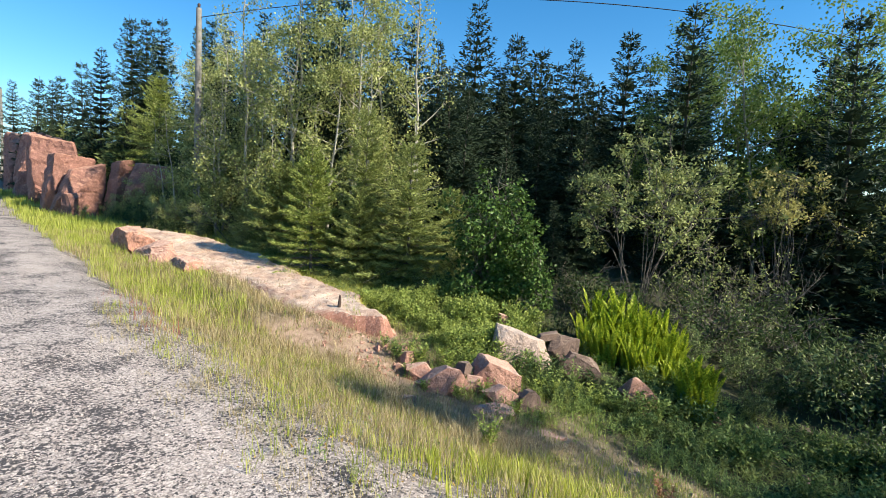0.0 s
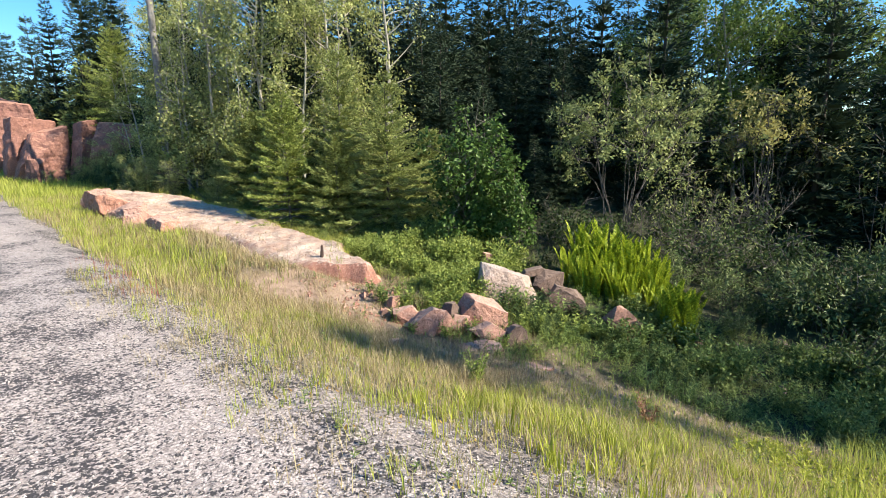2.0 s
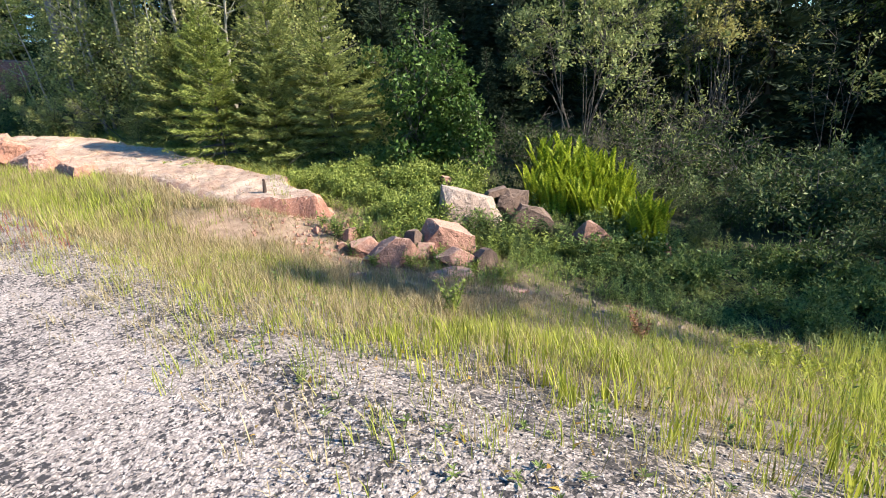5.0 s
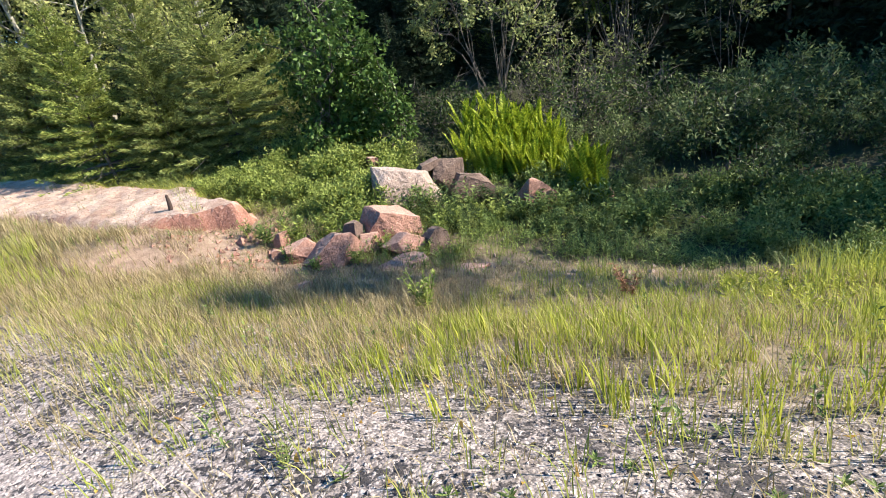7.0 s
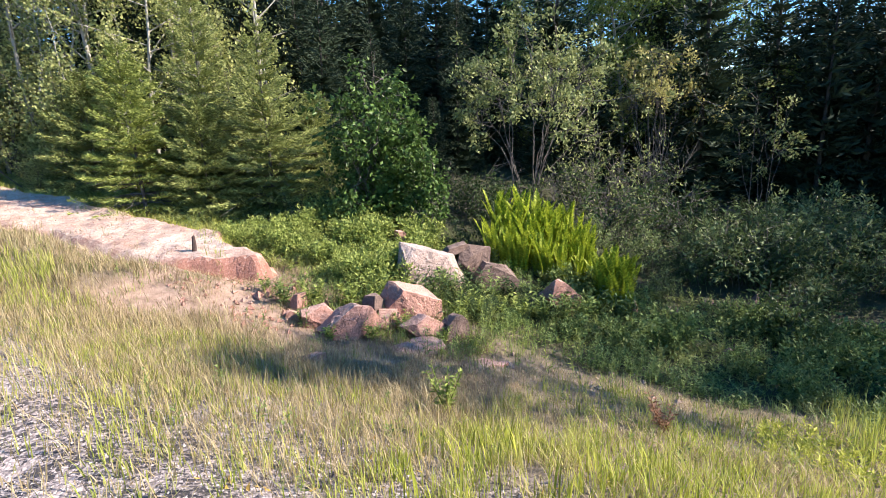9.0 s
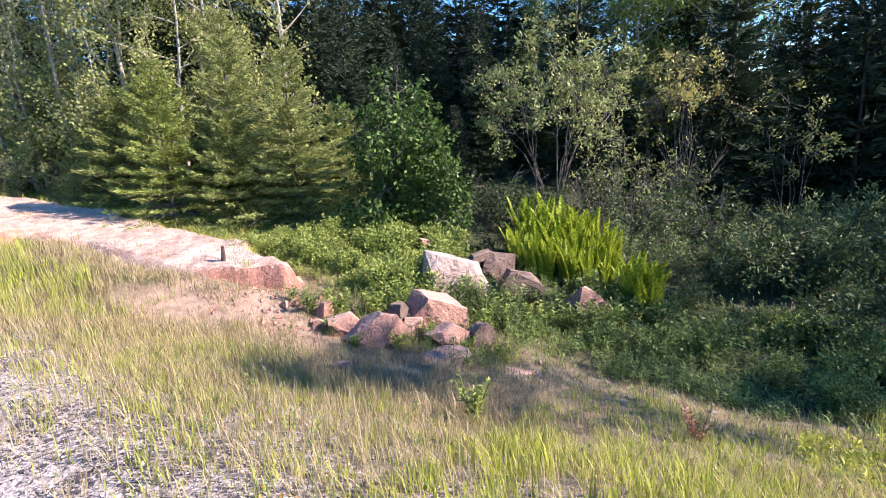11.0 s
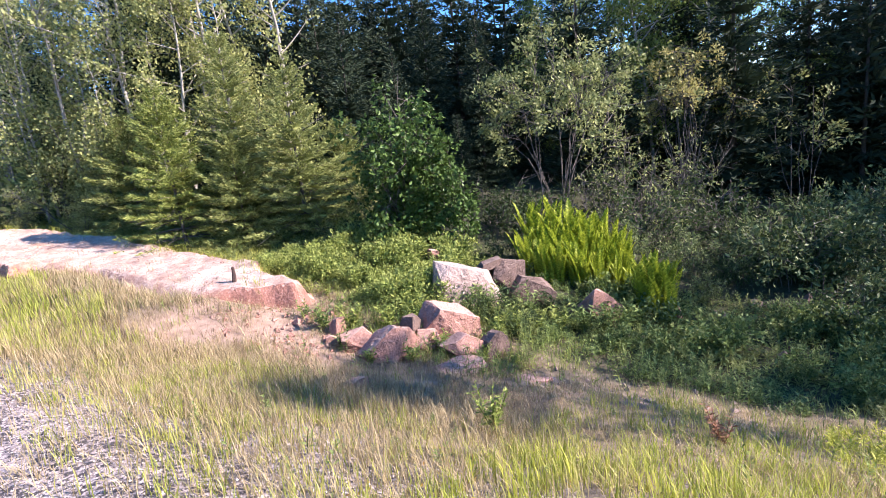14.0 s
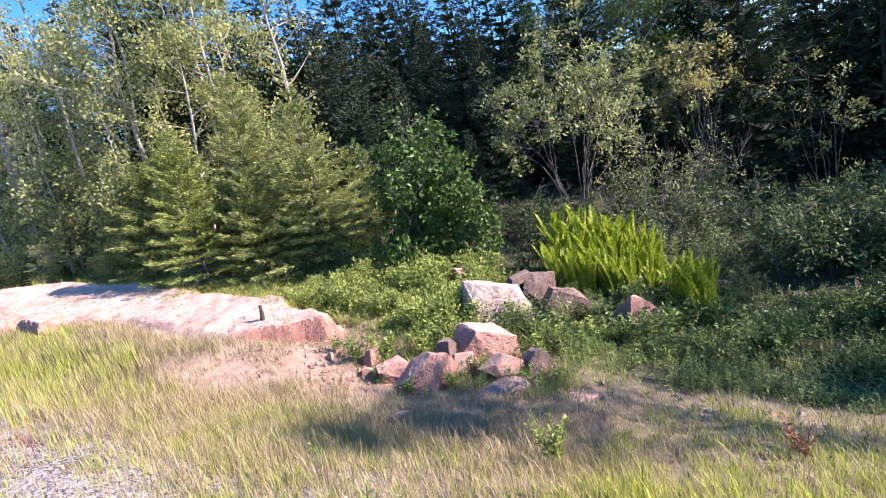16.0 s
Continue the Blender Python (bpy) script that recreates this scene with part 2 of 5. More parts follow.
    for px, py, reach in ((-1.6, 8.8, 1.7), (-3.6, 10.9, 0.9), (1.8, 6.75, 0.5), (2.5, 6.35, 0.7)):
        d = nt.nodes.new("ShaderNodeVectorMath")
        d.operation = "DISTANCE"
        d.inputs[1].default_value = (px, py, -0.9)
        nt.links.new(geo.outputs["Position"], d.inputs[0])
        m2 = add(nt, "ShaderNodeMath")
        m2.operation = "MULTIPLY_ADD"
        nt.links.new(tex(nt, 2.5, 5, 0.7), m2.inputs[0])
        m2.inputs[1].default_value = 1.6
        nt.links.new(d.outputs["Value"], m2.inputs[2])
        f0 = add(nt, "ShaderNodeMapRange")
        f0.inputs[1].default_value, f0.inputs[2].default_value = reach + 0.95, reach + 0.5
        nt.links.new(m2.outputs[0], f0.inputs[0])
        soil = mixc(nt, f0.outputs[0], soil, sandy)
    f1 = add(nt, "ShaderNodeMapRange")
    f1.inputs[1].default_value, f1.inputs[2].default_value = 3.4, 4.4
    nt.links.new(edge.outputs[0], f1.inputs[0])
    f2 = add(nt, "ShaderNodeMapRange")
    f2.inputs[1].default_value, f2.inputs[2].default_value = 7.2, 8.6
    nt.links.new(edge.outputs[0], f2.inputs[0])
    col = mixc(nt, f2.outputs[0], mixc(nt, f1.outputs[0], gravel, soil), duff)
    nt.links.new(col, b.inputs["Base Color"])
    b.inputs["Roughness"].default_value = 0.9
    add_h = nt.nodes.new("ShaderNodeMath")
    add_h.operation = "ADD"
    nt.links.new(stones.outputs["Distance"], add_h.inputs[0])
    nt.links.new(tex(nt, 40, 5, 0.7), add_h.inputs[1])
    bump(nt, b, add_h.outputs[0], 0.7, -0.008)
    return m


M_GROUND = ground_material()
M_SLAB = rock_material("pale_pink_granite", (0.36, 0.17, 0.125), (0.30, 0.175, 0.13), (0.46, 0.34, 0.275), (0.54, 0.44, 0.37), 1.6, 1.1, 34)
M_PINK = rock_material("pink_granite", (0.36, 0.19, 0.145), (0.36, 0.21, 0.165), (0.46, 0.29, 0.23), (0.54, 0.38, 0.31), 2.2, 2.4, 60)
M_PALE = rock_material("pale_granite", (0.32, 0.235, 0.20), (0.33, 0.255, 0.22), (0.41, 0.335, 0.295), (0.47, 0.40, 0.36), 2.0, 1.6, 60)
# grey stone, toned down further for the shade the rear boulders lie in
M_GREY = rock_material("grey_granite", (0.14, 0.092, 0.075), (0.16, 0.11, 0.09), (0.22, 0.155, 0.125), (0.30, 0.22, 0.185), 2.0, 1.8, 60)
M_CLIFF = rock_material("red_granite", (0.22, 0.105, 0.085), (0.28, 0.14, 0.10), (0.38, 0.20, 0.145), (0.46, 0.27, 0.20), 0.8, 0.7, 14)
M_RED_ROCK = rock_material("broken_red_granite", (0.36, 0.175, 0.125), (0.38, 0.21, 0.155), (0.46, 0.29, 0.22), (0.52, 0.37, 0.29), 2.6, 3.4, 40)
M_NEEDLE = leaf_material("spruce_needles", (0.014, 0.028, 0.017), (0.05, 0.075, 0.04), 0.08, 0.7)
M_YOUNG = leaf_material("young_spruce_needles", (0.095, 0.14, 0.03), (0.39, 0.44, 0.125), 0.25, 0.55)
M_YOUNG_GREEN = leaf_material("green_young_spruce_needles", (0.085, 0.115, 0.034), (0.38, 0.425, 0.145), 0.25, 0.55)
M_POPLAR = leaf_material("poplar_leaves", (0.15, 0.18, 0.055), (0.51, 0.53, 0.21), 0.48, 0.4)
M_POPLAR_FULL = leaf_material("full_poplar_leaves", (0.08, 0.13, 0.03), (0.28, 0.37, 0.10), 0.42, 0.4)
M_ALDER = leaf_material("alder_leaves", (0.025, 0.058, 0.014), (0.12, 0.20, 0.05), 0.25, 0.4)
M_WILLOW = leaf_material("willow_leaves", (0.10, 0.13, 0.045), (0.39, 0.43, 0.17), 0.3, 0.45)
M_WILLOW2 = leaf_material("yellowing_willow_leaves", (0.24, 0.23, 0.08), (0.56, 0.52, 0.2), 0.35, 0.45)
# shrub leaves carry the dense forest edge's shade in a lowered colour
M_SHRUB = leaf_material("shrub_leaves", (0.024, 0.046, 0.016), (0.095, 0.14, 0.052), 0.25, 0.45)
# pale green scrub leaves, lifted a little for light on the bush tops
M_SCRUB = leaf_material("pale_scrub_leaves", (0.05, 0.08, 0.03), (0.27, 0.33, 0.135), 0.28, 0.45)
M_FERN = leaf_material("fern_fronds", (0.13, 0.20, 0.012), (0.50, 0.56, 0.06), 0.4, 0.45)
M_GRASS = leaf_material("verge_grass", (0.185, 0.24, 0.032), (0.53, 0.56, 0.125), 0.42, 0.5, (0.49, 0.46, 0.16))
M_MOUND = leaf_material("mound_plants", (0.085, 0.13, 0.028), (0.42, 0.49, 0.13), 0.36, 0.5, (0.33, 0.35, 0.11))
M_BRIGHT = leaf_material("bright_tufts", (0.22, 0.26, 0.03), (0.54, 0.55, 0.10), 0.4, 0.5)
M_STRAW = leaf_material("dry_grass", (0.22, 0.17, 0.08), (0.56, 0.47, 0.28), 0.35, 0.6)
M_THATCH = leaf_material("dead_thatch", (0.13, 0.095, 0.06), (0.42, 0.33, 0.21), 0.2, 0.7)
M_DEAD_LEAF = leaf_material("fallen_leaves", (0.26, 0.15, 0.04), (0.62, 0.42, 0.10), 0.3, 0.6)
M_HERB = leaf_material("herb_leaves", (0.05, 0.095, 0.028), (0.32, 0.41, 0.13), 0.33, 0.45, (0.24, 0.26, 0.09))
M_BARK = rough_material("spruce_bark", [(0.3, (0.03, 0.025, 0.02)), (0.7, (0.08, 0.068, 0.058))], 9, 60)
M_PALEBARK = rough_material("poplar_bark", [(0.3, (0.20, 0.19, 0.15)), (0.7, (0.50, 0.46, 0.39))], 5, 40)
M_TWIG = rough_material("grey_twigs", [(0.3, (0.07, 0.06, 0.055)), (0.7, (0.19, 0.17, 0.155))], 8, 50)
M_POLE = rough_material("weathered_pole_wood", [(0.3, (0.14, 0.13, 0.12)), (0.7, (0.30, 0.28, 0.26))], 6, 50)
M_STAKE = rough_material("dark_rusty_stake", [(0.3, (0.035, 0.022, 0.018)), (0.7, (0.10, 0.06, 0.05))], 20, 90)
M_WIRE = rough_material("black_wire", [(0.3, (0.012, 0.012, 0.014)), (0.7, (0.03, 0.03, 0.03))], 20, 90)

# ---- ground ----
def axis_steps(spans):
    out = []
    for a, b, d in spans:
        out.append(np.arange(a, b, d))
    return np.concatenate(out)


gs = axis_steps([(-900, -100, 80), (-100, -20, 6), (-20, -4, 0.6), (-4, 14, 0.12), (14, 40, 0.35), (40, 100, 4), (100, 1000, 90)])
gq = axis_steps([(-900, -60, 80), (-60, -8, 4), (-8, 0, 0.5), (0, 12, 0.12), (12, 30, 0.5), (30, 80, 5), (80, 1000, 90)])
S, Q = np.meshgrid(gs, gq, indexing="ij")
GX, GY = xy(S, Q)
GZ = height(GX, GY)
i, j = np.meshgrid(np.arange(len(gs) - 1), np.arange(len(gq) - 1), indexing="ij")
w = len(gq)
F = np.stack([i * w + j, i * w + j + 1, (i + 1) * w + j + 1, (i + 1) * w + j], -1).reshape(-1, 4)[:, ::-1]
me = mesh_of("ground", np.stack([GX, GY, GZ], -1).reshape(-1, 3), F, True)
me.materials.append(M_GROUND)
tagged(new("ground", me), "gravel shoulder falling through grass to a mossy ditch and forest floor", "ground", kind="structure")


# ---- rocks ----
def rock_mesh(name, size, seed, cuts=(), chips=6, grain=0.018, fine=0.05):
    """An angular broken stone: a block with planes split off, worn edges and rough faces. cuts: normals and distances, for a block of unit size."""
    r = random.Random(seed)
    bm = bmesh.new()
    bmesh.ops.create_cube(bm, size=1.0)
    planes = list(cuts)
    for _ in range(chips):
        n = Vector([r.choice((-1, 1)) * r.uniform(0.25, 1) for _ in range(3)]).normalized()
        planes.append((*n, 0.5 * sum(abs(c) for c in n) * r.uniform(0.5, 0.86)))
    g = [r.uniform(-0.3, 0.3) for _ in range(5)]
    for v in bm.verts:
        p = v.co.copy()
        k = 1 - 0.34 * (p.z + 0.5)
        v.co = Vector((p.x * k + g[0] * p.z + g[1] * p.y, p.y * k + g[2] * p.z, p.z * (1 + 0.8 * g[3] * p.x + 0.8 * g[4] * p.y)))
    for a, b, c, d in planes:
        n = Vector((a, b, c)).normalized()
        bmesh.ops.bisect_plane(bm, geom=bm.verts[:] + bm.edges[:] + bm.faces[:], plane_co=n * d, plane_no=n, clear_outer=True)
        points = [v.co.copy() for v in bm.verts]
        bm.clear()
        for p in points:
            bm.verts.new(p)
        bmesh.ops.convex_hull(bm, input=bm.verts)
    for v in bm.verts:
        v.co = Vector([a * b for a, b in zip(v.co, size)])
    bmesh.ops.remove_doubles(bm, verts=bm.verts, dist=min(size) * 0.03)
    bmesh.ops.dissolve_limit(bm, angle_limit=radians(7), verts=bm.verts, edges=bm.edges)
    bmesh.ops.bevel(bm, geom=bm.edges, offset=min(size) * 0.022, segments=1, affect="EDGES", profile=0.5, clamp_overlap=True)
    bmesh.ops.triangulate(bm, faces=bm.faces)
    for _ in range(6):
        long_edges = [e for e in bm.edges if e.calc_length() > fine]
        if not long_edges:
            break
        bmesh.ops.subdivide_edges(bm, edges=long_edges, cuts=1)
        bmesh.ops.triangulate(bm, faces=[f for f in bm.faces if len(f.verts) > 3])
    bm.normal_update()
    k = 1.0 / max(size)
    for v in bm.verts:
        p = v.co * k + Vector((seed * 3.1, seed * 1.7, 0))
        step = round(3 * noise.noise(p * 3.1 + Vector((5, 2, 9)))) / 3
        v.co += v.normal * (grain * max(size) * (0.8 * noise.noise(p * 2.2) + 1.0 * step + 0.55 * noise.noise(p * 7) + 0.45 * noise.noise(p * 18) + 0.3 * noise.noise(p * 40)))
    me = bpy.data.meshes.new(name)
    bm.to_mesh(me)
    bm.free()
    return me


def rock(name, x, y, z, size, turn, seed, mat, label, category="boulder", tip=(0, 0), group="", **kw):
    me = rock_mesh(name, size, seed, **kw)
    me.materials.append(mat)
    ob = new(name, me)
    ob.matrix_world = pose(x, y, z, tip[0], tip[1], turn)
    return tagged(ob, label, category, group)


# bedrock slab beside the verge
def slab_top(A, B):
    x, y = xy(A, B)
    E = A - 0.45 * sstep(9.8, 8.2, A)
    front = np.interp(E, [6.6, 7.2, 7.5, 8.0, 8.6, 9.2, 10, 12, 13, 15, 16, 18, 19.5, 21], [6.3, 6.0, 5.85, 5.55, 5.2, 4.85, 4.65, 4.75, 4.8, 4.5, 4.1, 3.8, 3.75, 4.4])
    back = np.interp(E, [6.6, 7.2, 8, 9, 10.5, 13, 16, 18, 21], [6.3, 6.4, 6.5, 6.6, 6.7, 6.9, 6.9, 6.3, 5.2])
    jag = 0.36 * fbm(x, y, 0.8, 5.0, 2) + 0.05 * fbm(x, y, 4.0, 3.0, 2)
    df, db, de = B - front + 0.7 * jag, back - B + jag, np.minimum(E - 7.3, 21.0 - A) + 0.5 * jag
    inside = np.minimum(np.minimum(df, db), de)
    top = np.interp(A, [7, 8.5, 10, 13, 16, 18, 20, 21], [-0.40, -0.37, -0.30, -0.10, 0.20, 0.42, 0.62, 0.65]) + 0.05 * (B - 5.2)
    ledge = np.round((fbm(x, y, 0.55, 8.0, 2) * 1.6)) * 0.026 - 0.04 * sstep(0.1, 0.35, fbm(x, y, 0.9, 14.0, 3)) * sstep(1.2, 0.2, B - front)
    z = top + ledge + 0.018 * fbm(x, y, 1.3, 1.0) + 0.034 * fbm(x, y, 5.0, 4.0)
    ground = height(x, y) - 0.25
    # sheer where the front is broken, ramping into the soil elsewhere
    wide = np.interp(E, [7, 8.0, 9.3, 10.5, 12.4, 13.2, 14.5, 16.5, 17.5, 21], [0.07, 0.09, 0.4, 0.65, 0.6, 0.12, 0.08, 0.08, 0.3, 0.1])
    rise = sstep(-0.10, wide, df) * sstep(-0.10, 0.3, db) * sstep(-0.10, 0.12, de)
    return ground + np.maximum(z - ground, 0.05) * rise, inside, x, y


def slab():
    ss, qs = np.arange(6.6, 21.2, 0.055), np.arange(3.2, 8.2, 0.055)
    A, B = np.meshgrid(ss, qs, indexing="ij")
    z, inside, x, y = slab_top(A, B)
    keep = inside > -0.25
    idx = np.full(A.shape, -1)
    idx[keep] = np.arange(keep.sum())
    a, b, c, d = idx[:-1, :-1], idx[:-1, 1:], idx[1:, 1:], idx[1:, :-1]
    ok = (a >= 0) & (b >= 0) & (c >= 0) & (d >= 0)
    f = np.stack([a[ok], d[ok], c[ok], b[ok]], -1)[:, ::-1]
    me = mesh_of("bedrock_slab", np.stack([x[keep], y[keep], z[keep]], -1), f)
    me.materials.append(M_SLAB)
    return tagged(new("bedrock_slab", me), "long dusty pale pink granite slab with a broken reddish front edge", "rock slab")


slab()
rock("boulder", 1.52, 9.52, -0.83, (1.24, 0.66, 0.86), 6, 79, M_PALE, "pale pinkish grey granite boulder lying in the weeds", tip=(-16, 8), chips=1, cuts=((0.32, -0.22, 1.0, 0.36), (0.95, -0.4, 0.3, 0.5), (-1.0, -0.1, 0.06, 0.44), (0.1, -1.0, 0.5, 0.5)))
rock("boulder", 2.46, 10.2, -1.00, (0.78, 0.56, 0.66), 12, 5, M_GREY, "grey mauve granite boulder behind a paler one", tip=(-8, 14), chips=7)
rock("rock", 2.2, 10.2, -0.70, (0.56, 0.40, 0.14), 16, 6, M_GREY, "dark flat stone lying across a grey boulder", "rock", tip=(-6, -6), chips=5)
rock("boulder", 2.68, 9.62, -1.22, (0.92, 0.5, 0.62), -8, 8, M_GREY, "grey granite boulder half hidden by weeds", tip=(-10, 10), chips=8, cuts=((0.9, -0.2, 0.8, 0.46),))
rock("rock", 0.0, 8.08, -1.00, (0.86, 0.56, 0.5), 6, 11, M_PINK, "broad pink granite rock at the ditch edge", "rock", tip=(-16, -10), chips=6, cuts=((-0.75, -0.25, 1, 0.28), (0.8, 0, 1, 0.46)))
rock("rock", -0.34, 8.34, -0.93, (0.5, 0.36, 0.26), 22, 62, M_PINK, "flat pink granite rock beside broken stone", "rock", tip=(-14, -8), chips=8)
rock("rock", -0.60, 8.46, -0.99, (0.32, 0.26, 0.18), -20, 13, M_PINK, "low pink stone leaning on a broader rock", "rock", tip=(-16, 18), chips=7)
rock("rock", -0.56, 8.75, -0.86, (0.2, 0.18, 0.26), 30, 15, M_PINK, "small upright pink stone in the weeds", "rock", tip=(-8, 10), chips=8)
rock("rock", 0.95, 8.42, -0.95, (0.80, 0.5, 0.56), 8, 64, M_PINK, "angular pink granite rock on a pile", "rock", tip=(-12, 12), chips=3, cuts=((0.3, -0.35, 1, 0.34), (-1.0, -0.2, 0.1, 0.44)))
rock("rock", 0.60, 8.2, -1.08, (0.4, 0.32, 0.28), 12, 67, M_PINK, "small pink granite rock between larger ones", "rock", tip=(-10, 12), chips=7)
rock("rock", 0.44, 8.42, -0.98, (0.36, 0.3, 0.4), 40, 68, M_GREY, "dark grey rock leaning between pink ones", "rock", tip=(-6, 14), chips=8)
rock("rock", 1.02, 7.86, -1.14, (0.48, 0.22, 0.32), -8, 21, M_PINK, "pink granite slab tilted in the grass", "rock", tip=(-20, 36), chips=7)
rock("rock", 1.42, 7.9, -1.20, (0.42, 0.32, 0.36), 18, 23, M_GREY, "brown pointed granite rock in the grass", "rock", tip=(-6, 10), chips=7, cuts=((0.9, 0, 0.9, 0.42), (-0.9, 0, 0.7, 0.44)))
rock("rock", 3.6, 8.84, -1.40, (0.84, 0.35, 0.38), -6, 91, M_PINK, "slanted pink granite rock among ferns", "rock", tip=(-14, 44), chips=1, cuts=((-1.0, -0.1, -0.25, 0.44),))
rock("rock", 0.77, 7.45, -1.20, (0.78, 0.34, 0.16), 6, 29, M_PINK, "flat brown pink stone in the ditch grass", "rock", tip=(-6, 2), chips=7)
rock("rock", 1.55, 7.05, -1.41, (0.6, 0.34, 0.14), -10, 30, M_PINK, "flat pink stone flush with the ditch bottom", "rock", tip=(-8, 6), chips=7)
rock("rock", -0.46, 6.75, -0.84, (0.26, 0.22, 0.14), 12, 32, M_PINK, "small flat red stone in short grass", "rock", tip=(-8, 0), chips=8)
rock("rock", 4.95, 9.0, -1.79, (0.42, 0.35, 0.34), 50, 31, M_PINK, "small pink rock at the foot of ferns", "rock")
rock("rock", 1.42, 11.2, -0.72, (0.24, 0.22, 0.46), 10, 33, M_PINK, "small upright reddish rock behind the pale boulder", "rock", chips=7)
rock("rock", 5.75, 8.9, -2.08, (0.46, 0.32, 0.3), 40, 34, M_GREY, "grey stone lying among ditch herbs", "rock", group="grey ditch stones")
rock("rock", 6.6, 8.9, -2.00, (0.42, 0.3, 0.26), 70, 35, M_GREY, "grey stone lying among ditch herbs", "rock", group="grey ditch stones")
rock("rock", 5.6, 8.1, -2.05, (0.3, 0.22, 0.16), 10, 36, M_GREY, "grey stone lying among ditch herbs", "rock", group="grey ditch stones")
FRONT = "reddish granite block broken from the slab front"
for n, (x, y, z, size, turn, tip) in enumerate([(-1.43, 10.29, -0.65, (0.8, 0.6, 0.44), 4, (-6, 3)), (-2.04, 10.36, -0.64, (0.7, 0.6, 0.40), -8, (-10, -3)), (-1.84, 9.97, -0.82, (0.6, 0.3, 0.2), 6, (-16, 6)),
                                                (-2.54, 10.17, -0.70, (0.5, 0.36, 0.24), 20, (-14, -8)), (-1.03, 10.11, -0.78, (0.34, 0.3, 0.24), 30, (-10, 12)), (-2.27, 9.93, -0.78, (0.28, 0.24, 0.16), 50, (-10, 5))]):
    rock("ledge_block", x, y, z, size, turn, 51 + n, M_RED_ROCK, FRONT, "rock", tip=tip, chips=7, grain=0.03, group="slab front blocks")
rock("ledge_block", -6.9, 13.75, -0.04, (1.7, 0.8, 0.46), -46, 37, M_PINK, "long pink granite block at the slab front", "rock", tip=(6, 4), chips=8, grain=0.028, fine=0.07, group="slab front blocks")
rock("ledge_block", -9.3, 15.5, 0.36, (1.9, 0.9, 0.9), -44, 38, M_RED_ROCK, "dark sided granite block at the slab end", "rock", tip=(4, 2), chips=9, grain=0.028, fine=0.07, group="slab front blocks")
rock("ledge_block", -8.15, 14.55, 0.14, (1.5, 0.8, 0.56), -42, 39, M_PINK, "pink granite block at the slab front", "rock", tip=(6, 6), chips=9, grain=0.028, fine=0.07, group="slab front blocks")
# roadside rock cut
CUT = [(-20.2, 27.9, 1.75, 3.2, 2.8, 4.0, -46, 4), (-18.7, 26.5, 1.65, 2.0, 2.2, 3.0, -40, 4), (-16.85, 27.0, 2.1, 1.2, 1.5, 3.0, -30, 2), (-14.85, 26.4, 2.3, 3.0, 1.9, 2.1, -14, 10),
       (-23.4, 31.0, 2.7, 3.6, 2.8, 4.6, -46, 0), (-27.8, 35.8, 3.1, 6.0, 3.2, 5.0, -46, 0), (-33.6, 41.8, 3.6, 8.0, 3.4, 5.2, -46, 0),
       (-18.3, 25.5, 1.1, 0.9, 0.9, 1.3, -20, 8), (-17.4, 25.6, 0.65, 0.6, 0.5, 0.5, -60, 5)]
for n, (x, y, z, a, b, c, turn, dip) in enumerate(CUT):
    rock("rock_outcrop", x, y, z, (a, b, c), turn, 40 + n, M_CLIFF, "blocky reddish brown granite face of a road cut", "rock outcrop", tip=(0, dip), chips=4, grain=0.03, fine=0.24, group="road cut")


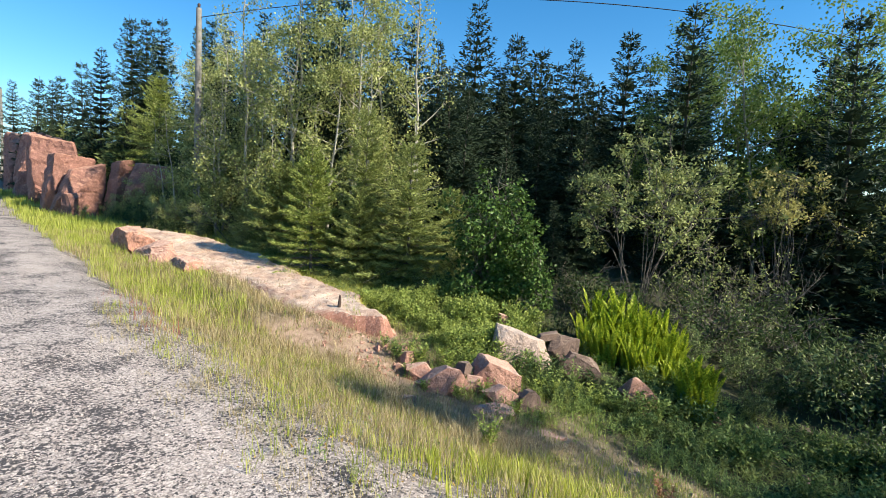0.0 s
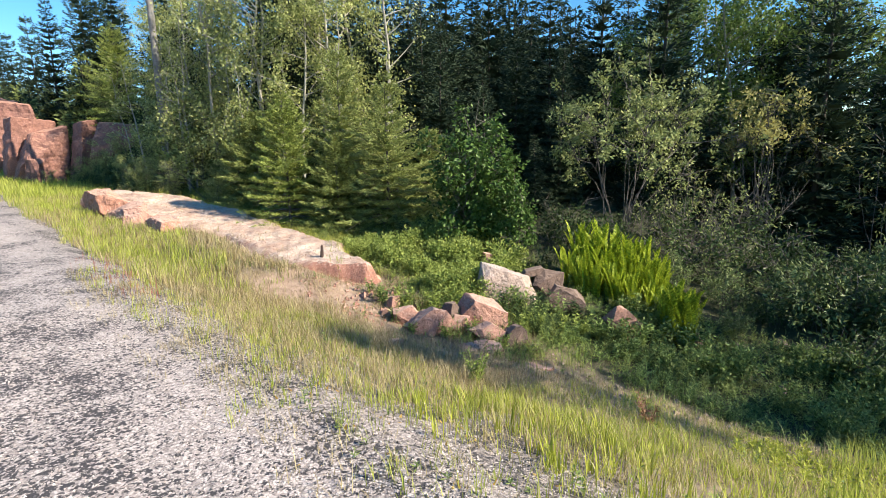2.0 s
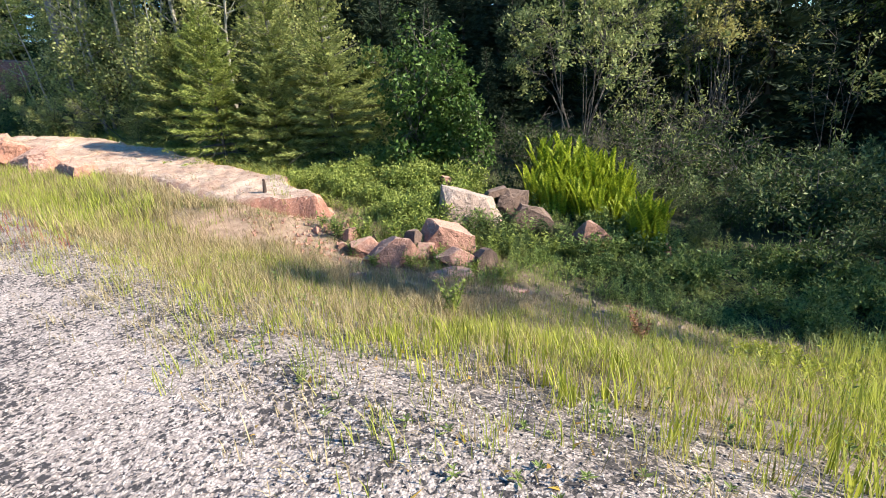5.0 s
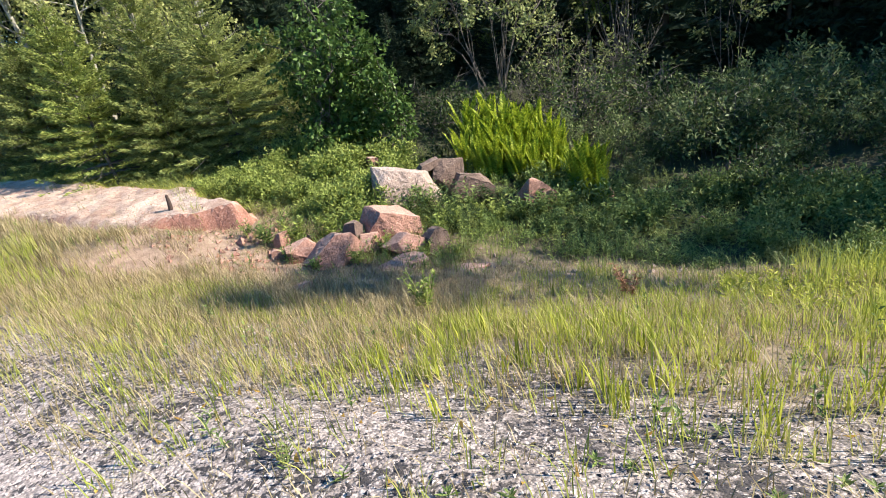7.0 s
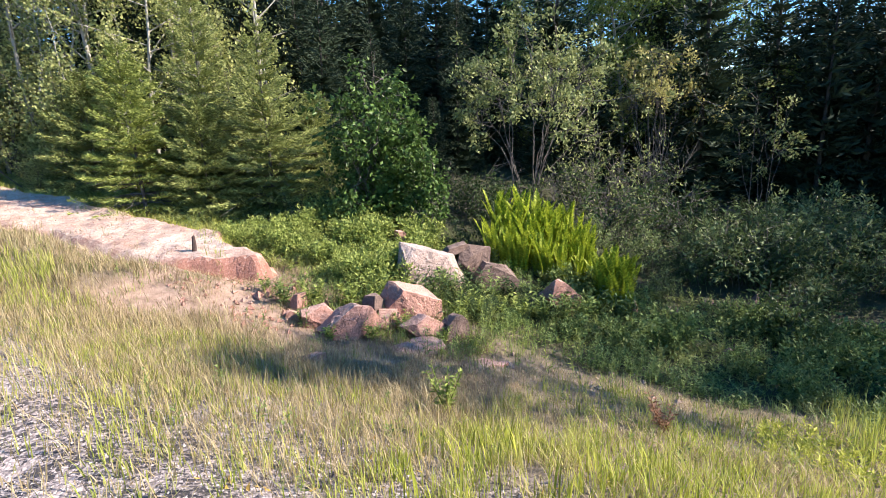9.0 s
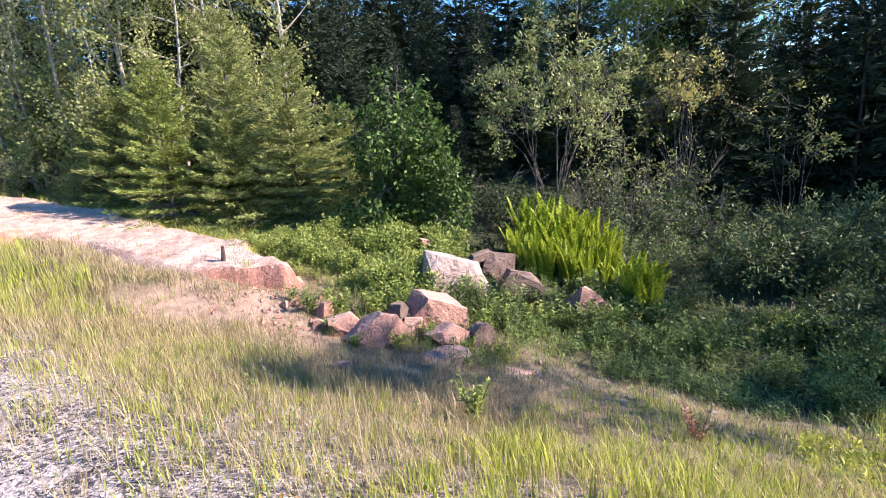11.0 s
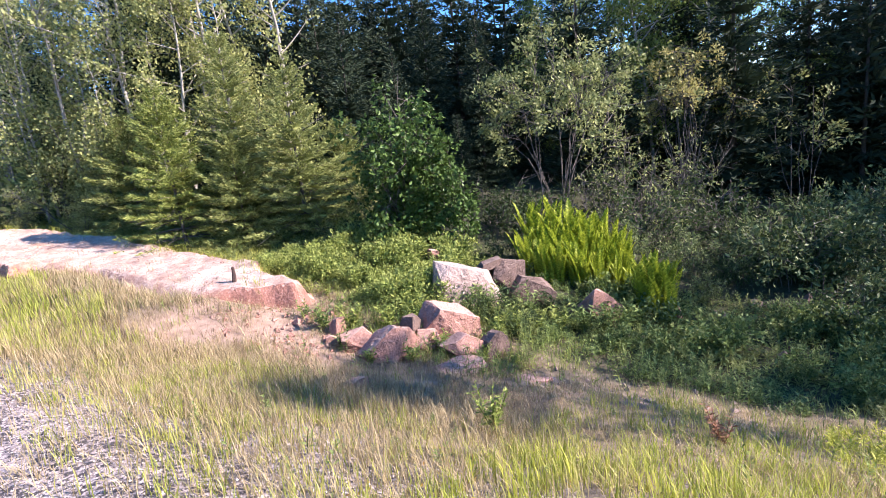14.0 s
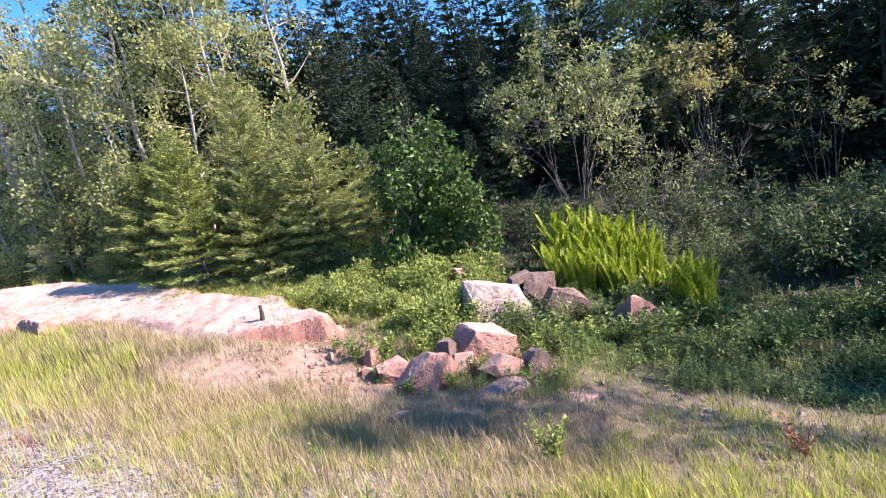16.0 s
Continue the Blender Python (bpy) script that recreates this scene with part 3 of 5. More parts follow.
# ---- trees ----
def spruce_parts(H, R, seed, levels, per, shoots, length, width, power=0.85, sag=0.35, thin_foot=False, arms=True, spread=0.4, core=0.0):
    """A trunk with whorls of boughs; each bough is a flat spray of short needle shoots."""
    r = np.random.default_rng(seed)
    zs = np.linspace(0, 1, 14)
    lean = r.normal(0, 0.012, 2) * H
    wood = [tube(np.stack([lean[0] * zs ** 2, lean[1] * zs ** 2, zs * H - 0.2], 1), 0.011 * H * (1 - zs) + 0.006, 7)]
    pos, ax, ln, inner = [], [], [], []
    for k in range(levels):
        t = 0.015 + 0.975 * (k + r.uniform(-0.35, 0.35)) / levels
        t = min(max(t, 0.015), 0.985)
        reach = R * (1 - t) ** power * r.uniform(0.82, 1.12) * min(1.0, 0.72 + 2.2 * t) + 0.07
        n = max(4, int(per * (0.55 + 0.45 * (1 - t)) * r.uniform(0.85, 1.15)))
        a0 = r.uniform(0, 6.28)
        for m in range(n):
            a = a0 + 6.283 * (m + r.uniform(-0.35, 0.35)) / n
            L = reach * r.uniform(0.68, 1.1)
            c = max(7, int(shoots * (0.25 + 0.75 * L / R) * (0.3 if thin_foot and t < 0.25 else 1)))
            u = r.uniform(0.45 if thin_foot and t < 0.22 else 0.12, 1.0, c) ** 0.7
            half = spread * L * (1.1 - u) + 0.05
            v = r.uniform(-1, 1, c) * half
            pitch, drop = -0.05 + 0.85 * t, sag * (1 - t)
            z = t * H - 0.2 + L * (pitch * u - drop * u * u + 0.14 * u ** 4) - 0.22 * np.abs(v) + r.normal(0, 0.16 * length, c)
            out, across = np.array([np.cos(a), np.sin(a), 0.0]), np.array([-np.sin(a), np.cos(a), 0.0])
            foot = np.array([lean[0] * t * t, lean[1] * t * t, 0.0])
            p = foot + out * (L * u)[:, None] + across * v[:, None]
            p[:, 2] = z
            pos.append(p)
            ax.append(out * 0.75 + across * (0.9 * v / half)[:, None] + r.normal(0, 0.28, (c, 3)) + np.array([0, 0, 1.0]) * r.uniform(-0.25, 0.7, c)[:, None])
            ln.append(length * r.uniform(0.6, 1.25, c) * min(1.0, 0.45 + 0.8 * reach / R))
            if core and not (thin_foot and t < 0.3):
                inner.append((foot + np.array([0, 0, t * H - 0.2]), out + np.array([0, 0, pitch - drop]) + r.normal(0, 0.15, 3), across + r.normal(0, 0.5, 3), L * 0.55, L * core))
            if arms:
                w = np.linspace(0, 1, 4)
                line = foot + out * (L * w * 0.9)[:, None]
                line[:, 2] = t * H - 0.2 + L * (pitch * w - drop * w * w)
                wood.append(tube(line, 0.0035 * H * (1 - t) * (1 - 0.8 * w) + 0.002, 3))
    pos, ax, ln = map(np.concatenate, (pos, ax, ln))
    crown = blades(pos, ax, rand_dirs(len(pos), r), ln, np.minimum(width, 0.5 * ln))
    if inner:
        crown = join([crown, blades(*[np.array(c) for c in zip(*inner)])])
    return mesh_of("trunk", *join(wood), True), mesh_of("crown", *crown)


def spruce(x, y, H, R, seed, mat, label, name="spruce_tree", bark=None, **kw):
    tk, cr = spruce_parts(H, R, seed, **kw)
    base = new(name)
    child("trunk", tk, bark or M_BARK, base)
    child("crown", cr, mat, base)
    base.matrix_world = pose(x, y, float(height(x, y)), 0, 0, seed * 37)
    base.empty_display_size = 0.3
    return tagged(base, label, "spruce")


def limb_tree_parts(H, spread, seed, limbs, leaves, leaf, crown_from=0.3, lean=0.05, stems=1, tips=0.15, wide=0.5):
    r = np.random.default_rng(seed)
    wood, pos, ax = [], [], []
    for st in range(stems):
        a = r.uniform(0, 6.28)
        out = lean * H * (1 if stems == 1 else r.uniform(0.5, 1.6))
        h = H * (1 if stems == 1 else r.uniform(0.65, 1.0))
        u = np.linspace(0, 1, 10)
        wig = np.cumsum(r.normal(0, 0.012 * H, (10, 2)), 0) * u[:, None]
        line = np.stack([np.cos(a) * out * u ** 1.4 + wig[:, 0], np.sin(a) * out * u ** 1.4 + wig[:, 1], u * h - 0.15], 1)
        wood.append(tube(line, (0.0075 * H * (1 - 0.85 * u)) * (1 if stems == 1 else 0.45) + 0.004, 7 if stems == 1 else 5))
        for k in range(limbs):
            t = crown_from + (1 - crown_from) * (k + r.uniform()) / limbs
            p0 = np.array([np.interp(t, u, line[:, d]) for d in range(3)])
            b = r.uniform(0, 6.28)
            L = spread * (1.15 - 0.75 * t) * r.uniform(0.5, 1.1)
            v = np.linspace(0, 1, 6)
            up = r.uniform(0.35, 0.95)
            bend = r.normal(0, 0.1, 3) * L
            l2 = p0 + np.stack([np.cos(b) * L * v, np.sin(b) * L * v, up * L * v], 1) + bend * (v ** 2)[:, None]
            wood.append(tube(l2, 0.0035 * H * (1 - t * 0.6) * (1 - 0.85 * v) * (1 if stems == 1 else 0.6) + 0.003, 4))
            for q_ in range(4):
                t2 = r.uniform(0.3, 1.0)
                p1 = np.array([np.interp(t2, v, l2[:, d]) for d in range(3)])
                e = p1 + unit(r.normal(0, 1, 3) + np.array([np.cos(b), np.sin(b), 0.6])) * L * r.uniform(0.2, 0.5)
                wood.append(tube(np.linspace(p1, e, 3), [0.006, 0.004, 0.0025], 3))
                c = max(1, leaves // (stems * limbs * 4))
                g = max(1, c // 9)
                spots = p1 + (e - p1) * r.uniform(tips, 1.05, g)[:, None] + r.normal(0, wide * 0.2, (g, 3)) * np.array([1, 1, 0.8])
                pos.append(np.repeat(spots, 9, 0) + r.normal(0, 1.6 * leaf, (9 * g, 3)))
    pos = np.concatenate(pos)
    n = len(pos)
    ax = unit(r.normal(0, 1, (n, 3)) + np.array([0, 0, -0.35]))
    side = rand_dirs(n, r)
    sz = leaf * r.uniform(0.6, 1.25, n)
    v, f = blades(pos, ax, side, sz, sz * 0.75, 0.12)
    return [mesh_of("trunk", *join(wood), True)], mesh_of("crown", v, f)


def clump_shrub_parts(H, W, seed, stems, forks, twigs, per, leaf, narrow=0.5, skirt=0.25, flat=0.5, side=0.0, hang=0.0, sides=5):
    """A shrub whose stems fan from the ground to a dome; leaves stand in clumps at the ends of the twigs."""
    r = np.random.default_rng(seed)
    wood, spots, outs = [], [], []
    for k in range(stems):
        a = 6.283 * (k + r.uniform(-0.4, 0.4)) / stems * 2.39996 * 2.6
        rr = np.sqrt(r.uniform(0.03, 1.0))
        top = np.array([np.cos(a) * rr * W / 2 + side * rr, np.sin(a) * rr * W / 2, H * (1 - flat * rr * rr) * r.uniform(0.8, 1.0)])
        u = np.linspace(0, 1, 7)
        foot = np.array([np.cos(a), np.sin(a), 0]) * 0.16 * W * r.uniform(0.2, 1.0)
        bow = np.stack([u ** 1.15, u ** 1.15, u ** 0.9], 1)
        line = foot + (top - foot) * bow + np.cumsum(r.normal(0, 0.042 * H, (7, 3)), 0) * (u * (1 - 0.5 * u))[:, None]
        line[0, 2] = -0.1
        chunks = [tube(line, 0.0026 * H * (1 - 0.8 * u) + 0.003, sides)]
        for f in range(forks):
            t1 = skirt + (0.95 - skirt) * (f + r.uniform()) / forks
            p1 = np.array([np.interp(t1, u, line[:, d]) for d in range(3)])
            out = unit(np.array([np.cos(a), np.sin(a), 0.9]) * 0.7 + r.normal(0, 0.75, 3))
            L = 0.22 * (H + W) / 2 * r.uniform(0.5, 1.2)
            w = np.linspace(0, 1, 4)
            l2 = p1 + out * (L * w)[:, None] + r.normal(0, 0.12 * L, 3) * (w ** 2)[:, None]
            chunks.append(tube(l2, 0.0022 * H * (1 - 0.75 * w) + 0.0018, sides - 1))
            for q in range(twigs):
                t2 = r.uniform(0.35, 1.0)
                p2 = np.array([np.interp(t2, w, l2[:, d]) for d in range(3)])
                o2 = unit(out + r.normal(0, 0.7, 3))
                e = p2 + o2 * L * r.uniform(0.25, 0.6)
                chunks.append(tube(np.linspace(p2, e, 3), [0.0035, 0.0025, 0.0015], 3))
                spots.append(e)
                outs.append(o2)
        wood.append(mesh_of("stem", *join(chunks), True))
    spots, outs = np.repeat(np.array(spots), per, 0), np.repeat(np.array(outs), per, 0)
    n = len(spots)
    ax = unit(outs * 0.7 + r.normal(0, 0.7, (n, 3)) + np.array([0, 0, -hang]))
    sz = leaf * r.uniform(0.6, 1.25, n)
    v, f = blades(spots + ax * 0.25 * leaf + r.normal(0, 0.62 * leaf, (n, 3)), ax, rand_dirs(n, r), sz, sz * narrow, 0.12)
    return wood, mesh_of("crown", v, f)


def clump_shrub(x, y, H, W, seed, mat, label, name, category="bush", bark=None, **kw):
    stems, crown = clump_shrub_parts(H, W, seed, **kw)
    base = new(name)
    for me in stems:
        child("stem", me, bark or M_TWIG, base)
    child("crown", crown, mat, base)
    base.matrix_world = pose(x, y, float(height(x, y)))
    base.empty_display_size = 0.3
    return tagged(base, label, category)


def broadleaf(x, y, H, spread, seed, mat, bark, label, category, name, **kw):
    tk, cr = limb_tree_parts(H, spread, seed, **kw)
    base = new(name)
    for me in tk:
        child(me.name.split(".")[0], me, bark, base)
    child("crown", cr, mat, base)
    base.matrix_world = pose(x, y, float(height(x, y)), 0, 0, seed * 53)
    base.empty_display_size = 0.3
    return tagged(base, label, category)


def again(ob, x, y, k, turn, dz=0.0):
    return copy_thing(ob, pose(x, y, float(height(x, y)) + dz, 0, 0, turn) @ Matrix.Diagonal((k, k, k, 1)))


TALL = dict(levels=30, per=9, shoots=66, length=0.25, width=0.044, power=0.75, sag=0.55, arms=False, spread=0.30, core=0.42)
DEEP = dict(levels=22, per=7, shoots=24, length=0.46, width=0.11, power=0.72, sag=0.55, arms=False, spread=0.32, core=0.34)
FAR_SPRUCE = [(-38.4, 46.2, 9.2), (-29.8, 37.8, 8.6), (-29.7, 40.4, 8.8), (-24.1, 34.5, 9.2), (-21.1, 31.7, 9.4), (-18.6, 30.9, 9.2), (-19.0, 33.0, 8.8), (-17.4, 31.6, 8.6), (-30.3, 39.9, 8.8), (-10.7, 26.0, 6.0)]
NEAR_SPRUCE = [(-5.5, 21.4, 10.7), (-5.3, 24.5, 10.9), (1.0, 21.0, 9.9), (2.8, 21.9, 9.1), (4.0, 23.7, 9.0), (5.2, 25.5, 8.8), (5.2, 21.4, 8.8), (7.3, 21.8, 9.7), (7.7, 16.9, 9.3), (11.6, 14.9, 9.5),
               (0.1, 20.1, 7.1), (2.1, 23.0, 7.9), (6.9, 24.1, 7.6), (9.5, 24.2, 9.1), (14.6, 15.2, 9.6), (16.5, 13.4, 9.0), (13.8, 18.6, 9.4), (17.6, 16.4, 9.8), (3.3, 18.6, 6.0)]
DARK = "tall dark green spruce with drooping branches at the forest edge"
protos = []
for n, (x, y, H) in enumerate(FAR_SPRUCE + NEAR_SPRUCE):
    if n < 4:
        ob = spruce(x, y, H, 0.19 * H + 0.15 * (n % 2), 100 + n, M_NEEDLE, DARK, **TALL)
        ob["group"] = "forest spruces"
        protos.append((ob, H))
    else:
        p, h = protos[n % 4]
        again(p, x, y, H / h, 71 * n)
# deeper rows that close the forest
r2 = random.Random(4)
deep = []
for n in range(116):
    s_, q_ = (r2.uniform(-26, 36), r2.uniform(20.0, 36)) if n < 84 else (r2.uniform(-24, -3), r2.uniform(18.5, 26))
    x, y = xy(s_, q_)
    if n < 2:
        deep.append(spruce(x, y, 9.0, 1.7, 150 + n, M_NEEDLE, DARK, **DEEP))
        deep[-1]["group"] = "forest spruces"
    else:
        again(deep[n % 2], x, y, r2.uniform(0.75, 1.05), r2.uniform(0, 360))
# spruces that stand low and dark under the forest edge
# the last two, tall and out of view, are added for shade on the ditch
for n, (x, y, H) in enumerate([(2.0, 16.8, 4.6), (4.6, 17.4, 5.2), (3.4, 15.6, 2.6), (8.4, 19.0, 6.0), (12.2, 17.6, 6.5), (6.2, 18.6, 5.0), (13.6, 15.4, 5.5), (9.4, 17.0, 4.5), (15.6, 14.6, 6.0), (0.6, 18.0, 6.0),
                               (-9.6, 25.4, 7.5), (-7.0, 24.0, 9.5), (-9.5, 26.4, 9.8), (-4.0, 22.6, 9.0), (-1.8, 22.2, 9.4), (-12.0, 28.5, 7.4), (-0.4, 22.6, 8.6), (-6.0, 26.2, 10.0), (-14.5, 30.8, 8.0), (-3.2, 25.0, 9.8), (-8.2, 28.4, 9.8), (-11.0, 25.0, 6.5), (-5.0, 20.6, 6.0), (-13.2, 29.0, 8.0), (7.9, 15.8, 3.2), (18.5, 12.6, 8.5), (19.5, 15.5, 9.0), (17.6, 8.2, 9.0), (16.9, 6.4, 7.6)]):
    p, h = protos[n % 4]
    again(p, x, y, H / h, 47 * n)
POP_LEFT = [(-13.2, 29.2, 7.4), (-10.8, 23.7, 6.6), (-8.9, 22.4, 7.6), (-11.4, 25.9, 6.2), (-7.4, 20.8, 7.4), (-5.8, 19.2, 9.7), (-3.4, 18.8, 10.3), (-2.2, 19.9, 9.7),
            (-7.8, 22.8, 8.7), (-4.0, 17.6, 7.6), (-17.6, 32.6, 6.6)]
POP_RIGHT = [(8.4, 20.4, 8.1), (10.0, 18.5, 8.6), (10.8, 17.6, 9.4), (12.6, 17.2, 9.6), (7.9, 18.2, 6.2), (14.4, 16.4, 8.6), (11.6, 19.6, 9.0)]
pops = []
SPARSE = dict(limbs=17, leaves=6600, leaf=0.072, crown_from=0.25, wide=0.5, tips=0.7)
DENSE = dict(limbs=22, leaves=8400, leaf=0.068, crown_from=0.12, wide=0.6, tips=0.6)
for n, (x, y, H) in enumerate(POP_LEFT + POP_RIGHT):
    if n < 4:
        ob = broadleaf(x, y, H, (0.28 if n % 2 else 0.24) * H, 200 + n, M_POPLAR, M_PALEBARK, "slender pale barked poplar with fresh green leaves", "poplar", "poplar_tree", **(DENSE if n % 2 else SPARSE))
        ob["group"] = "forest poplars"
        pops.append((ob, H))
    elif n == len(POP_LEFT):
        full = broadleaf(x, y, H, 0.27 * H, 240, M_POPLAR_FULL, M_PALEBARK, "full crowned poplar with small green leaves", "poplar", "poplar_tree", limbs=26, leaves=8600, leaf=0.09, crown_from=0.12, wide=0.95, tips=0.2)
        full["group"] = "forest poplars"
        pops.append((full, H))
    else:
        p, h = pops[n % 4 if n < len(POP_LEFT) else 4]
        again(p, x, y, H / h, 83 * n)

# unseen poplars along the forest edge past the view, added to shade the ditch
tall = broadleaf(9.5, 2.0, 9.0, 1.7, 260, M_POPLAR, M_PALEBARK, "unseen tall poplar whose high crown shades the ditch", "poplar", "poplar_tree", limbs=22, leaves=3800, leaf=0.1, crown_from=0.6, wide=0.55)
broadleaf(9.3, 2.15, 9.6, 1.5, 261, M_POPLAR, M_PALEBARK, "unseen tall poplar whose small high crown shades the ditch", "poplar", "poplar_tree", limbs=12, leaves=1800, leaf=0.1, crown_from=0.78, wide=0.6)
for n, (x, y, H) in enumerate([(12.6, 3.0, 7.6), (15.0, 2.6, 8.6), (18.0, 5.0, 8.0), (14.0, 4.6, 7.8)]):
    p, h = pops[1 + 2 * (n % 2)]
    again(p, x, y, H / h, 61 * n)


# the far side of the forest, only glimpsed between the nearer trunks
def far_forest(n):
    r = np.random.default_rng(77)
    s_, q_ = r.uniform(-70, 70, n), r.uniform(33, 62, n)
    x, y = xy(s_, q_)
    H = r.uniform(8.5, 11.5, n)
    K, M = 11, 7
    t = np.tile(np.repeat(np.linspace(0.0, 0.97, K), M), n)
    a = np.tile(np.tile(np.arange(M) * 6.283 / M, K), n) + r.uniform(0, 6.28, n * K * M)
    h = np.repeat(H, K * M)
    L = 0.2 * h * (1 - t) ** 0.8 * r.uniform(0.7, 1.1, len(t)) + 0.15
    base = np.stack([np.repeat(x, K * M), np.repeat(y, K * M), np.repeat(height(x, y), K * M) + t * h], 1)
    ax = np.stack([np.cos(a), np.sin(a), -0.5 + 0.6 * t], 1)
    side = np.stack([-np.sin(a), np.cos(a), r.normal(0, 0.7, len(a))], 1)
    trunks = [tube(np.array([[x[k], y[k], 0.0], [x[k], y[k], H[k]]]), [0.12, 0.03], 4) for k in range(n)]
    me = mesh_of("far_forest", *join([blades(base, ax, side, L, L * 0.75)] + trunks))
    me.materials.append(M_NEEDLE)
    return tagged(new("far_forest", me), "dense dark spruces deep in the forest", "forest", kind="stuff")


far_forest(460)

bare = broadleaf(-3.3, 18.2, 10.5, 1.5, 280, M_POPLAR, M_PALEBARK, "tall pale trunked poplar with bare lower branches", "poplar", "poplar_tree", limbs=26, leaves=1500, leaf=0.11, crown_from=0.4, wide=0.4, tips=0.8, lean=0.015)
bare["group"] = "forest poplars"
for n, (x, y, k) in enumerate([(-1.3, 17.8, 0.92), (-5.4, 18.6, 0.95), (-7.6, 19.8, 0.9), (-9.4, 21.6, 0.75), (-8.4, 19.6, 0.6)]):
    again(bare, x, y, k, 137 * n + 40)

# thin bare saplings before the poplars
sapling = broadleaf(-7.0, 18.4, 5.2, 0.9, 270, M_POPLAR, M_PALEBARK, "thin pale poplar sapling with few leaves", "poplar", "poplar_sapling", limbs=9, leaves=260, leaf=0.1, crown_from=0.35, wide=0.3, tips=0.8, lean=0.1)
sapling["group"] = "poplar saplings"
for n, (x, y, k) in enumerate([(-8.6, 19.4, 1.1), (-5.6, 17.8, 0.9), (-9.8, 20.4, 0.95), (-4.6, 17.2, 1.05), (-11.2, 21.6, 1.0), (-2.6, 17.6, 1.2), (-6.4, 18.9, 1.2), (-0.8, 16.6, 1.0), (-12.4, 23.0, 0.9)]):
    again(sapling, x, y, k, 101 * n)

YOUNG = dict(levels=22, per=11, shoots=340, length=0.10, width=0.020, power=0.8, sag=0.28, spread=0.34, core=0.3)
YL = "young light green spruce branched down to the ground"
spruce(-3.75, 14.6, 3.9, 1.45, 301, M_YOUNG, YL, bark=M_TWIG, thin_foot=True, **YOUNG)
spruce(-2.4, 15.6, 5.2, 1.75, 302, M_YOUNG_GREEN, YL, bark=M_TWIG, **YOUNG)
spruce(-0.95, 14.2, 4.4, 1.6, 303, M_YOUNG_GREEN, YL, bark=M_TWIG, **YOUNG)
yb = spruce(-2.35, 14.3, 2.9, 1.3, 304, M_YOUNG_GREEN, YL, bark=M_TWIG, **YOUNG)
spruce(-15.6, 28.2, 5.4, 2.1, 305, M_YOUNG, "tall young spruce on top of the road cut", **YOUNG)
again(yb, -5.4, 17.2, 1.15, 80)
again(yb, -6.8, 18.6, 0.8, 190)
again(yb, 0.2, 16.6, 1.0, 140)
far_young = spruce(-19.0, 30.4, 3.4, 1.3, 306, M_YOUNG_GREEN, "young spruce on top of the road cut", levels=22, per=8, shoots=24, length=0.24, width=0.075)
for n, (x, y, k) in enumerate([(-22.0, 33.4, 1.1), (-26.5, 37.0, 1.2), (-13.6, 28.4, 1.0), (-31.0, 41.5, 1.3), (-20.5, 31.6, 0.9), (-8.6, 20.2, 1.2), (-23.6, 33.0, 1.3), (-25.4, 35.6, 1.5), (-28.0, 38.6, 1.6), (-32.0, 42.6, 1.7), (-35.5, 46.0, 1.7), (-18.6, 30.2, 1.5), (-21.4, 32.0, 1.6), (-39.0, 50.0, 1.8)]):
    again(far_young, x, y, k, 55 * n)

# shrubs
clump_shrub(1.2, 12.6, 3.4, 1.35, 401, M_ALDER, "dense dark green alder bush behind the boulders", "alder_bush", stems=16, forks=8, twigs=5, per=16, leaf=0.115, narrow=0.62, skirt=0.06, flat=0.35, hang=0.35)
clump_shrub(2.3, 12.3, 2.1, 1.1, 406, M_ALDER, "low dark green alder bush behind the boulders", "alder_bush", stems=7, forks=6, twigs=4, per=12, leaf=0.105, narrow=0.62, skirt=0.1, flat=0.4, hang=0.35)
clump_shrub(5.45, 14.1, 4.9, 3.3, 412, M_WILLOW, "grey stemmed willow bush with pale green leaf clumps", "willow_bush", stems=17, forks=6, twigs=3, per=24, leaf=0.105, narrow=0.5, skirt=0.68, flat=0.5)
clump_shrub(6.5, 12.5, 1.5, 2.6, 407, M_WILLOW, "low tangle of grey willow twigs with few leaves", "willow_bush", stems=18, forks=5, twigs=3, per=3, leaf=0.085, narrow=0.45, skirt=0.3, flat=0.7, side=0.4)
clump_shrub(7.0, 13.3, 2.4, 3.0, 404, M_WILLOW, "low spreading grey willow with sparse pale leaves", "willow_bush", stems=20, forks=4, twigs=2, per=8, leaf=0.09, narrow=0.45, skirt=0.5, flat=0.6, side=0.5)
clump_shrub(10.0, 14.9, 4.7, 1.7, 403, M_WILLOW2, "sparse willow bush with yellowing leaves", "willow_bush", stems=24, forks=4, twigs=2, per=20, leaf=0.1, narrow=0.5, skirt=0.86, flat=0.35)
clump_shrub(12.5, 13.4, 4.0, 1.5, 405, M_WILLOW, "thin pale leaved willow before dark spruces", "willow_bush", stems=6, forks=4, twigs=2, per=22, leaf=0.115, narrow=0.45, skirt=0.45, flat=0.3)

